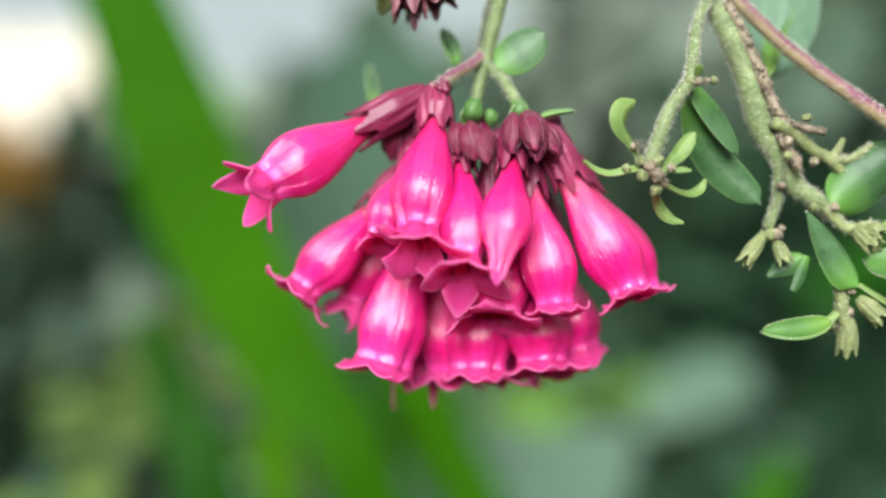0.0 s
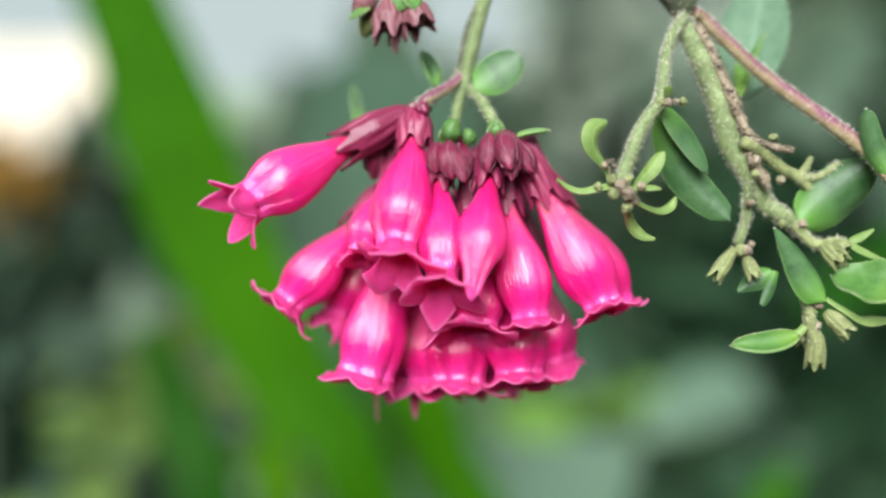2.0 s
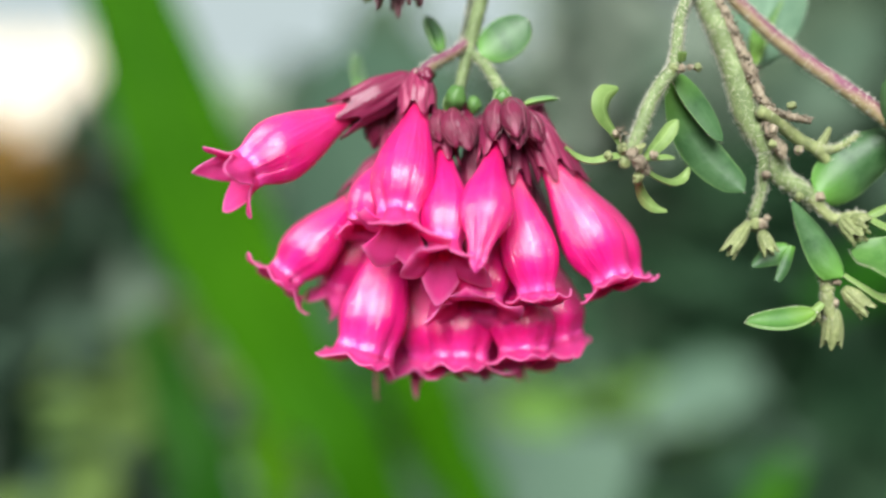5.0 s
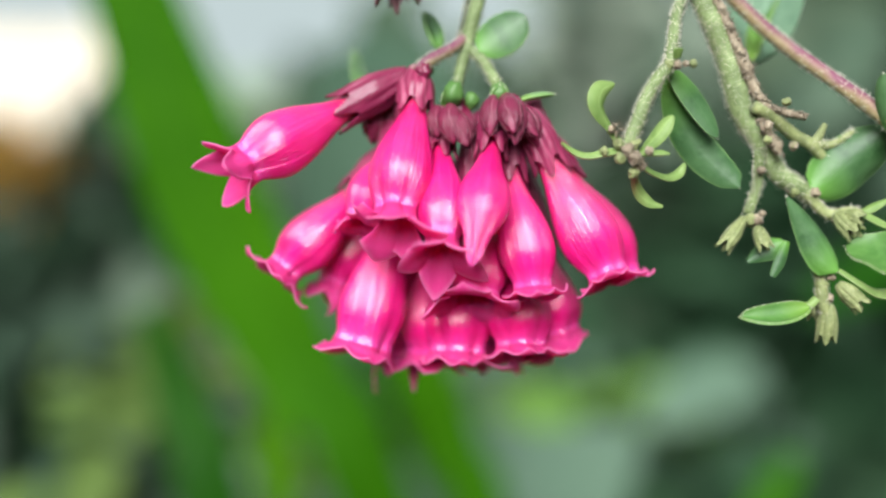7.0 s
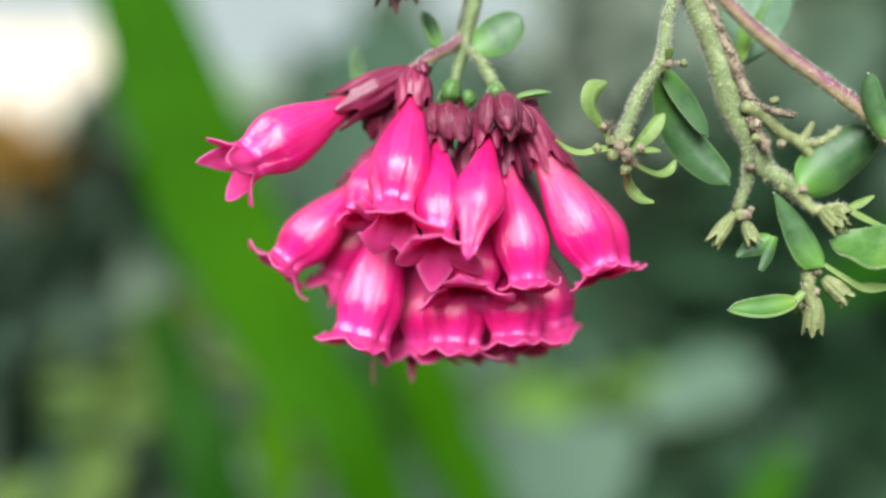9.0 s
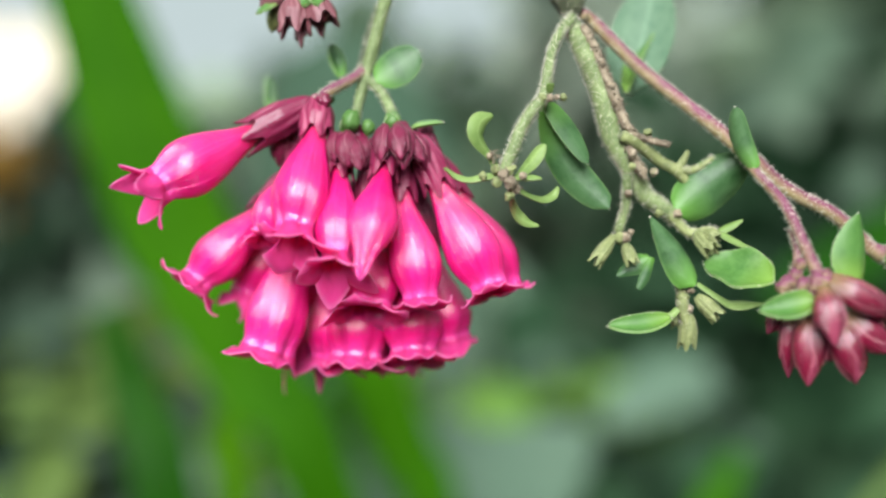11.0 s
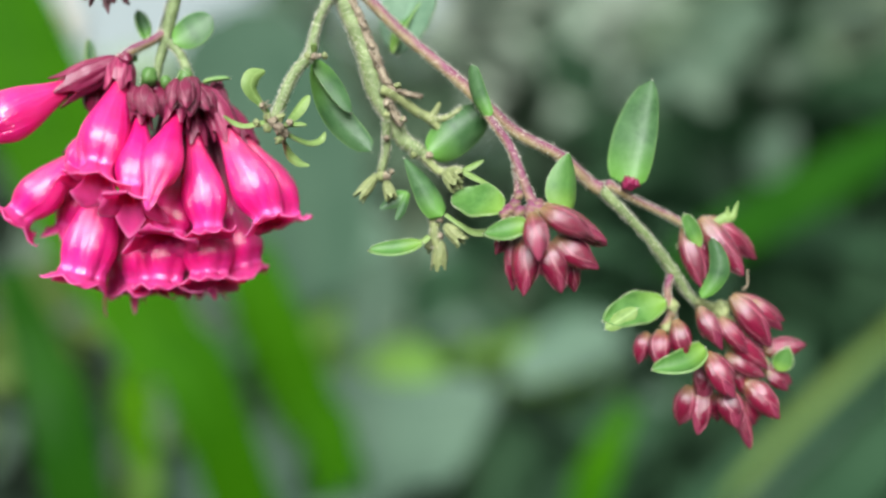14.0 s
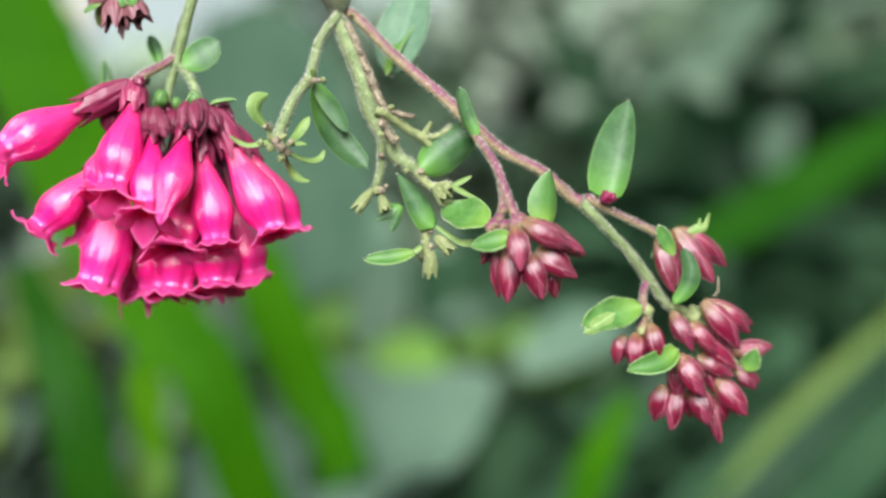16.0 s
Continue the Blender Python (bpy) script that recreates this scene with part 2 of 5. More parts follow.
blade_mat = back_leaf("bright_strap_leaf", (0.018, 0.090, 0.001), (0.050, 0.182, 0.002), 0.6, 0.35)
# lighter strap leaf copy with sunlight put into its colour
bright_blade_mat = back_leaf("sun_tinted_strap_leaf", (0.07, 0.24, 0.004), (0.14, 0.38, 0.012), 0.6, 0.35)
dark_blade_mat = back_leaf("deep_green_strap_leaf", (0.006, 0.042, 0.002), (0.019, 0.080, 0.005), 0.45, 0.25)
grey_leaf_mat = back_leaf("grey_green_leaf", (0.060, 0.108, 0.072), (0.135, 0.200, 0.138), 0.4, 0.15, 8)
sage_leaf_mat = back_leaf("sage_leaf", (0.012, 0.036, 0.016), (0.042, 0.088, 0.044), 0.45, 0.15, 8)
pale_leaf_mat = back_leaf("pale_green_leaf", (0.09, 0.20, 0.03), (0.17, 0.30, 0.07), 0.45, 0.3, 14)
# near-black noise patches put the shade under foliage into the colour
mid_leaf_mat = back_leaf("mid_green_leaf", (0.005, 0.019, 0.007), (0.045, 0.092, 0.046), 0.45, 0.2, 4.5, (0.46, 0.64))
# strong dark-to-pale noise: shaded hollows between leaf clumps are in the colour
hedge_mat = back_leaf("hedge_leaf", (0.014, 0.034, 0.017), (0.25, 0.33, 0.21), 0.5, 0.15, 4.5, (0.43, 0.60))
bush_mat = back_leaf("bush_leaf", (0.032, 0.070, 0.042), (0.105, 0.168, 0.110), 0.5, 0.15, 6)
# paler hedge leaf copy; light on the hedge top goes into its colour
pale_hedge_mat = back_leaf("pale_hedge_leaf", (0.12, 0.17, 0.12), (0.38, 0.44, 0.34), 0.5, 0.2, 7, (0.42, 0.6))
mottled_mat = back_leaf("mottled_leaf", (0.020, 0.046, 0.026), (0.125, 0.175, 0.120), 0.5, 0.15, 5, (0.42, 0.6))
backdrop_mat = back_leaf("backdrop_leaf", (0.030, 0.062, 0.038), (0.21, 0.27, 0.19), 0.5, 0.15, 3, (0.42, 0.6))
olive_leaf_mat = back_leaf("olive_leaf", (0.070, 0.125, 0.028), (0.150, 0.215, 0.060), 0.45, 0.25, 8)


def plain(name, a, b, scale, rough=0.8):
    k = Mat(name, rough, 0.3)
    n1 = k.noise("Object", (scale,) * 3, 6, 0.65)
    k.bump(k.noise("Object", (scale * 12,) * 3, 4, 0.6), 0.5, 0.01)
    return k.done(k.ramp(n1, (0.3, a), (0.7, b)))


soil_mat = plain("leaf_litter_soil", (0.03, 0.025, 0.016), (0.09, 0.08, 0.045), 5)
wall_mat = plain("pale_plaster", (0.50, 0.44, 0.34), (0.60, 0.54, 0.43), 3)
orange_mat = plain("orange_petal", (0.17, 0.09, 0.01), (0.30, 0.17, 0.02), 60, 0.5)


# ---- mesh helpers ----
ORIGIN = Vector((0, 0.15, 1.30))


def mm(p):
    """A place in the world from millimetres off the flowers' middle."""
    return ORIGIN + Vector(p) * 0.001


def empty(name, at, label, category, group=""):
    ob = new(name)
    ob.location = at
    ob.empty_display_size = 0.005
    return tagged(ob, label, category, group)


def origin_of(ob):
    at = Vector((0, 0, 0))
    while ob:
        at += ob.location
        ob = ob.parent
    return at


def part(name, bm, material, parent, label="", thick=0.0, kind=""):
    """Links a bmesh in world places as one mesh under a thing or part."""
    bmesh.ops.translate(bm, verts=bm.verts, vec=-origin_of(parent))
    me = bpy.data.meshes.new(name)
    if thick:
        # rims stay crisp, so that the faces beside them shade evenly
        for e in bm.edges:
            if e.is_boundary:
                e.smooth = False
    bm.to_mesh(me)
    bm.free()
    me.materials.append(material)
    me.polygons.foreach_set("use_smooth", [True] * len(me.polygons))
    ob = new(name, me)
    ob.parent = parent
    if thick:
        md = ob.modifiers.new("thickness", "SOLIDIFY")
        md.thickness, md.offset = thick, 0.0
    return tagged(ob, label, kind=kind)


def sheet(bm, rows, close=False):
    """Quads over a grid of places, with u across a row and v along the rows."""
    uv = bm.loops.layers.uv.verify()
    vs = [[bm.verts.new(p) for p in r] for r in rows]
    n, m = len(rows) - 1, len(rows[0])
    for j in range(n):
        for i in range(m if close else m - 1):
            k = (i + 1) % m
            try:
                f = bm.faces.new((vs[j][i], vs[j][k], vs[j + 1][k], vs[j + 1][i]))
            except ValueError:
                continue
            d = m if close else m - 1
            for lp, (a, b) in zip(f.loops, ((i, j), (i + 1, j), (i + 1, j + 1), (i, j + 1))):
                lp[uv].uv = (a / d, b / n)
    return vs


def cap(bm, ring):
    c = bm.verts.new(sum((v.co for v in ring), Vector()) / len(ring))
    for a, b in zip(ring, ring[1:] + ring[:1]):
        bm.faces.new((a, b, c))


def spline(pts, step):
    """Catmull-Rom through places (vectors of any size), evenly cut."""
    p = [np.array(q, float) for q in pts]
    p = [2 * p[0] - p[1]] + p + [2 * p[-1] - p[-2]]
    out = []
    for a, b, c, d in zip(p, p[1:], p[2:], p[3:]):
        n = max(2, int(np.linalg.norm((c - b)[:3]) / step))
        for i in range(n):
            t = i / n
            out.append(0.5 * (2 * b + (c - a) * t + (2 * a - 5 * b + 4 * c - d) * t * t + (3 * b - a - 3 * c + d) * t ** 3))
    out.append(p[-2])
    return out


def frames_along(path):
    """A side and an up for each place of a path, turning as little as it can."""
    tang = [(b - a).normalized() for a, b in zip([path[0]] + path[:-1], path[1:] + [path[-1]])]
    tang[0] = (path[1] - path[0]).normalized()
    side = tang[0].orthogonal().normalized()
    res = []
    for t in tang:
        side = (side - t * side.dot(t)).normalized()
        res.append((t, side, t.cross(side)))
    return res


def tube(knots, sides=14, step=0.0008, rough=0.06, seed=0.0, bumpy=900):
    """A swept stem. knots: (x, y, z, radius) in millimetres."""
    bm = bmesh.new()
    line = spline(knots, step * 1000)
    path = [mm(q[:3]) for q in line]
    rows = []
    for p, q, (t, s, u) in zip(path, line, frames_along(path)):
        r = abs(q[3]) * 0.001
        ring = []
        for i in range(sides):
            a = 2 * math.pi * i / sides
            w = s * math.cos(a) + u * math.sin(a)
            e = p + w * r
            ring.append(p + w * r * (1 + rough * 2 * noise.noise(e * bumpy + Vector((seed, 0, 0)))))
        rows.append(ring)
    vs = sheet(bm, rows, True)
    cap(bm, vs[0][::-1])
    cap(bm, vs[-1])
    return bm


def hairs(knots, count, length, seed):
    """Fine hairs that stand off a stem."""
    rnd = random.Random(seed)
    bm = bmesh.new()
    line = spline(knots, 0.8)
    path = [mm(q[:3]) for q in line]
    fr = frames_along(path)
    for _ in range(count):
        i = rnd.randrange(len(path))
        t, s, u = fr[i]
        a = rnd.uniform(0, 2 * math.pi)
        w = s * math.cos(a) + u * math.sin(a)
        p = path[i] + w * abs(line[i][3]) * 0.00096 + t * rnd.uniform(-0.0004, 0.0004)
        d = (w + t * rnd.uniform(-0.5, 0.5) + w.cross(t) * rnd.uniform(-0.5, 0.5)).normalized()
        L = length * rnd.uniform(0.35, 1.0)
        x = d.orthogonal().normalized() * 0.00005
        y = d.cross(x)
        base = [bm.verts.new(p + x), bm.verts.new(p - x * 0.5 + y), bm.verts.new(p - x * 0.5 - y)]
        tip = bm.verts.new(p + d * L)
        for m, n in ((0, 1), (1, 2), (2, 0)):
            bm.faces.new((base[m], base[n], tip))
    return bm


def stem(parent, name, knots, mat, hair=0, hair_len=0.0006, label="", sides=14, rough=0.018):
    ob = part(name, tube(knots, sides, rough=rough, seed=len(knots) + knots[0][0]), mat, parent, label)
    if hair:
        part("hairs", hairs(knots, hair, hair_len, int(abs(knots[0][0]) * 10)), hair_mat, ob, "pale fine stem hairs", kind="stuff")
    return ob


def leaf(base, tip, width, face=(0, -1, 0), fold=0.25, curl=0.0, round_=1.0, stalk=0.06, wave=0.0, thick=0.00035, cut=(14, 12), twist=0.0, seed=0.0, cup=0.0, blunt=0.62, arc=0.0, skew=0.0):
    """A leaf from base to tip. face: the way its upper side looks; fold: how far the halves rise; curl: bend of the tip to its face."""
    bm = bmesh.new()
    base, tip = Vector(base), Vector(tip)
    ax = tip - base
    L = ax.length
    ax.normalize()
    face = Vector(face)
    face = (face - ax * face.dot(ax)).normalized()
    side = ax.cross(face)
    rows = []
    n, m = cut
    for j in range(n + 1):
        v = j / n
        # widest a third of the way up, drawn to a point
        pk = 0.42 / round_
        w = (max(v, 1e-6) / pk) ** (blunt * pk / (1 - pk)) * (max(1 - v, 0) / (1 - pk)) ** blunt * 0.5 * width
        w = max(w, width * stalk * 0.5 * (1 - v) + width * 0.004)
        tw = twist * v
        s2 = side * math.cos(tw) + face * math.sin(tw)
        f2 = face * math.cos(tw) - side * math.sin(tw)
        c = base + ax * (L * v) + face * (curl * L * (v * v)) - face * (cup * L * math.sin(math.pi * v)) + side * (arc * L * math.sin(math.pi * v))
        row = []
        for i in range(m + 1):
            u = 2 * i / m - 1
            lift = fold * abs(u) ** 1.8 * w + wave * w * math.sin(v * 13 + seed + (2 if u > 0 else 0)) * abs(u) ** 2
            half = w * (1 + skew if u > 0 else 1 - skew)
            row.append(c + s2 * (u * half * math.cos(min(1.2, abs(fold) * abs(u)))) + f2 * lift)
        rows.append(row)
    sheet(bm, rows)
    return bm


def margin_hairs(bm, count, length, seed):
    """Short stiff hairs round the rim of a leaf."""
    rnd = random.Random(seed)
    out = bmesh.new()
    rim = [e for e in bm.edges if e.is_boundary]
    mid = sum((v.co for v in bm.verts), Vector()) / len(bm.verts)
    for _ in range(count):
        e = rnd.choice(rim)
        p = e.verts[0].co.lerp(e.verts[1].co, rnd.random())
        d = ((p - mid).normalized() + Vector((rnd.gauss(0, 0.4), rnd.gauss(0, 0.4), rnd.gauss(0, 0.4)))).normalized()
        x = d.orthogonal().normalized() * 0.00004
        y = d.cross(x)
        base = [out.verts.new(p + x), out.verts.new(p - x * 0.5 + y), out.verts.new(p - x * 0.5 - y)]
        tip = out.verts.new(p + d * length * rnd.uniform(0.4, 1.1))
        for m, n in ((0, 1), (1, 2), (2, 0)):
            out.faces.new((base[m], base[n], tip))
    return out


def add_leaf(parent, base, tip, width, mat=None, name="leaf", label="", thick=0.00045, **kw):
    bm = leaf(mm(base), mm(tip), width * 0.001, **kw)
    fringe = margin_hairs(bm, int(40 * width ** 0.8), 0.00035, int(base[0] * 10))
    ob = part(name, bm, mat or leaf_mat, parent, label, thick)
    part("hairs", fringe, hair_mat, ob, "fine pale hairs on the leaf rim", kind="stuff")
    return ob


def axis_frame(a, b, spin):
    ax = (b - a).normalized()
    s = Vector((0, 0, 1)).cross(ax)
    if s.length < 1e-4:
        s = Vector((1, 0, 0))
    s.normalize()
    u = ax.cross(s)
    return ax, s * math.cos(spin) + u * math.sin(spin), u * math.cos(spin) - s * math.sin(spin)


def profile(stops, v):
    xs, ys = [s[0] for s in stops], [s[1] for s in stops]
    k = max(0, min(len(xs) - 2, int(np.searchsorted(xs, v)) - 1))
    t = (v - xs[k]) / (xs[k + 1] - xs[k])
    m0 = (ys[k + 1] - ys[max(0, k - 1)]) / (xs[k + 1] - xs[max(0, k - 1)])
    m1 = (ys[min(len(ys) - 1, k + 2)] - ys[k]) / (xs[min(len(ys) - 1, k + 2)] - xs[k])
    h = xs[k + 1] - xs[k]
    return (2 * t ** 3 - 3 * t * t + 1) * ys[k] + (t ** 3 - 2 * t * t + t) * h * m0 + (3 * t * t - 2 * t ** 3) * ys[k + 1] + (t ** 3 - t * t) * h * m1


BELL = ((0.0, 0.34), (0.10, 0.36), (0.24, 0.52), (0.44, 0.84), (0.60, 0.99), (0.72, 0.98), (0.84, 0.82), (0.93, 0.65), (1.0, 0.62))
CLOSED = ((0.0, 0.30), (0.10, 0.34), (0.26, 0.58), (0.40, 0.90), (0.51, 1.0), (0.61, 0.90), (0.70, 0.62), (0.80, 0.40), (0.91, 0.26), (1.0, 0.03))


def bell_flower(parent, root, base, mouth, radius, face=None, tips=(), spin=0.0, flare=78, recurve=95, lobe=1.15, skirt=0.5, sharp=1.7, closed=False, seed=0.0, cup=0.42, late=1.0, gape=0.0):
    """A tubular flower: corolla, a flared limb of five hooked lobes round its mouth, and the calyx that holds it.
    root: where the calyx starts; face: the way the mouth looks; tips: where single lobes end; gape: how far the throat widens to the mouth."""
    root, base, mouth = mm(root), mm(base), mm(mouth)
    R = radius * 0.001
    way = (mouth - base).normalized()
    L = (mouth - base).length
    look_to = Vector(face).normalized() if face else way
    # the middle line bends from the neck into the mouth's own direction
    n, m = 34, 60
    line = []
    for j in range(n + 1):
        t = j / n
        h0, h1, h2, h3 = 2 * t ** 3 - 3 * t * t + 1, t ** 3 - 2 * t * t + t, 3 * t * t - 2 * t ** 3, t ** 3 - t * t
        line.append(base * h0 + way * (L * h1) + mouth * h2 + look_to * (0.75 * L * h3))
    axes = frames_along(line)
    ax = look_to
    s0 = axes[-1][1]
    s0 = (s0 - ax * s0.dot(ax)).normalized()
    u0 = ax.cross(s0)
    places = []
    for p in tips:
        v = mm(p) - mouth
        z = v.dot(ax)
        places.append((math.atan2(v.dot(u0), v.dot(s0)), (v - ax * z).length, z))
    if places:
        spin = math.atan2(sum(math.sin(5 * q[0]) for q in places), sum(math.cos(5 * q[0]) for q in places)) / 5

    def ridge(a, v):
        """Five soft ridges with grooves between, deeper towards the throat."""
        late = max(0.0, v - 0.62) / 0.38
        deep = 0.022 + 0.07 * late * late + (0.2 * late if closed else 0)
        crease = -(0.014 + 0.045 * late) * math.exp(-((abs(math.cos(2.5 * a)) / 0.3) ** 2)) * min(1, v * 2)
        pleat = 0.014 * math.cos(10 * a + seed) * late * late + 0.016 * noise.noise(Vector((math.cos(a) * 7, math.sin(a) * 7, v * 2 + seed))) * late
        wob = 0.05 * noise.noise(Vector((math.cos(a) * 1.3, math.sin(a) * 1.3, v * 2.5 + seed)))
        fine = 0.010 * noise.noise(Vector((math.cos(a) * 8, math.sin(a) * 8, v * 9 + seed)))
        return 1 + deep * math.cos(5 * a) + crease + pleat + wob + fine

    widen = gape * R * (1 - profile(BELL, 1.0))
    bm = bmesh.new()
    rows = []
    for j, (c, (t, s, u)) in enumerate(zip(line, axes)):
        v = j / n
        r0 = profile(CLOSED if closed else BELL, v ** late) * R + widen * v ** 3
        rows.append([c + (s * math.cos(a + spin) + u * math.sin(a + spin)) * (r0 * ridge(a, v)) for a in (2 * math.pi * i / m for i in range(m))])
    vs = sheet(bm, rows, True)
    if closed:
        cap(bm, vs[-1])
    ob = part("bell_flower", bm, petal_mat, parent, "closed pink flower bud with a pointed tip" if closed else "", 0 if closed else 0.00024)
    if not closed:
        rm = profile(BELL, 1.0) * R + widen
        for k in range(5):
            rnd = random.Random(seed * 100 + k)
            mid = 2 * math.pi * k / 5
            out_a = radians(flare + rnd.uniform(-8, 8))
            rec = radians(recurve + rnd.uniform(-15, 15))
            LL = lobe * R * rnd.uniform(0.92, 1.12)
            peak = rnd.uniform(-0.08, 0.08)
            bend_line, r, z = [], 0.0, 0.0
            for j in range(41):
                w = j / 40
                bend_line.append((r, z))
                ang = out_a * min(1, 0.12 + w / cup) + rec * (max(0, w - 0.55) / 0.45) ** 1.2
                r += math.sin(ang) * LL / 40
                z += math.cos(ang) * LL / 40
            grow, lift, swing = 1.0, 0.0, 0.0
            for a0, rt, zt in places:
                d = (a0 - spin - mid + math.pi) % (2 * math.pi) - math.pi
                if abs(d) < math.pi / 5:
                    swing, grow, lift = d, rt / (rm + bend_line[-1][0]), zt - bend_line[-1][1]
            bm = bmesh.new()
            rows = []
            nn, mx = 16, 16
            for j in range(nn + 1):
                w = j / nn
                row = []
                for i in range(mx + 1):
                    q = 2 * i / mx - 1
                    a = mid + math.pi / 5 * q
                    off = abs(q - peak * (1 - q * q))
                    # webbed to the skirt's depth between the points
                    reach = w * (skirt + (1 - skirt) * max(0.0, 1 - off) ** sharp)
                    at = min(39.999, reach * 40)
                    (r1, z1), (r2, z2) = bend_line[int(at)], bend_line[int(at) + 1]
                    f = at - int(at)
                    dr, dz = r1 + (r2 - r1) * f, z1 + (z2 - z1) * f
                    # the margin rolls back, the blade ripples a little
                    roll = 0.16 * R * off ** 2 * w * w
                    ruffle = 0.03 * R * math.sin(q * 6 + seed * 3 + k * 2) * w * w * (1 - q * q)
                    far = reach * reach
                    rr = (rm * (ridge(a, 1.0) * (1 - w) + w) + dr + roll * 0.5) * (1 + (grow - 1) * far)
                    aa = a + spin + swing * reach ** 1.5
                    row.append(mouth + ax * (dz - roll + ruffle + lift * far) + (s0 * math.cos(aa) + u0 * math.sin(aa)) * rr)
                rows.append(row)
            sheet(bm, rows)
            part("petal_lobe", bm, lobe_mat, ob, "paler pink pointed lobe", 0.00026)
    calyx(ob, root, base + way * (0.13 * L), 0.46 * R, spin + 0.3, seed)
    return ob


def calyx(parent, root, end, r, spin, seed, mat=None, name="calyx", label="dark maroon ribbed calyx", teeth=0.3):
    """A ribbed cup with five pointed teeth."""
    ax, s, u = axis_frame(root, end, spin)
    L = (end - root).length
    bm = bmesh.new()
    rows = []
    n, m = 14, 40
    for j in range(n + 1):
        w = j / n
        row = []
        for i in range(m):
            a = 2 * math.pi * i / m
            tooth = 0.5 + 0.5 * math.cos(5 * a)
            reach = 1.1 - teeth + teeth * tooth ** 1.5 * (1 + 0.6 * noise.noise(Vector((round(a * 5 / (2 * math.pi)) % 5 * 3.1, seed, 0))))
            v = w * reach
            rr = r * (0.5 + 0.75 * min(1, v * 2.2) ** 0.7) * (1 + 0.07 * math.cos(10 * a) + 0.12 * noise.noise(Vector((math.cos(a) * 2, math.sin(a) * 2, v * 3 + seed))))
            rr += r * 0.10 * max(0, v - 0.72) / 0.4 * tooth
            row.append(root + ax * (L * v) + (s * math.cos(a) + u * math.sin(a)) * rr)
        rows.append(row)
    vs = sheet(bm, rows, True)
    cap(bm, vs[0][::-1])
    return part(name, bm, mat or calyx_mat, parent, label, 0.0003)


def ribbon(knots, face=(0, -1, 0), cup=0.4, step=0.5):
    """A narrow cupped blade along a bent line. knots: (x, y, z, half width) in millimetres."""
    bm = bmesh.new()
    line = spline(knots, step)
    path = [mm(q[:3]) for q in line]
    rows = []
    for j, (p, q) in enumerate(zip(path, line)):
        t = (path[min(j + 1, len(path) - 1)] - path[max(j - 1, 0)]).normalized()
        s = t.cross(Vector(face)).normalized()
        f = s.cross(t)
        w = max(0.05, q[3]) * 0.001
        rows.append([p + s * (w * k / 4) - f * (cup * w * (k / 4) ** 2) for k in range(-4, 5)])
    sheet(bm, rows)
    return bm


def knob(at, r, seed, flat=1.0, lump=1.0):
    """A rough little lump."""
    bm = bmesh.new()
    bmesh.ops.create_icosphere(bm, subdivisions=3, radius=1.0)
    for v in bm.verts:
        d = v.co.normalized()
        k = 1 + lump * 0.45 * noise.noise(d * 1.8 + Vector((seed, 0, 0))) + lump * 0.25 * noise.noise(d * 5 + Vector((0, seed, 0)))
        v.co = mm(at) + Vector((d.x, d.y, d.z * flat)) * (k * r * 0.001)
    return bm


BUD = ((0.0, 0.30), (0.1, 0.55), (0.25, 0.88), (0.40, 1.0), (0.58, 0.94), (0.76, 0.70), (0.9, 0.38), (1.0, 0.08))


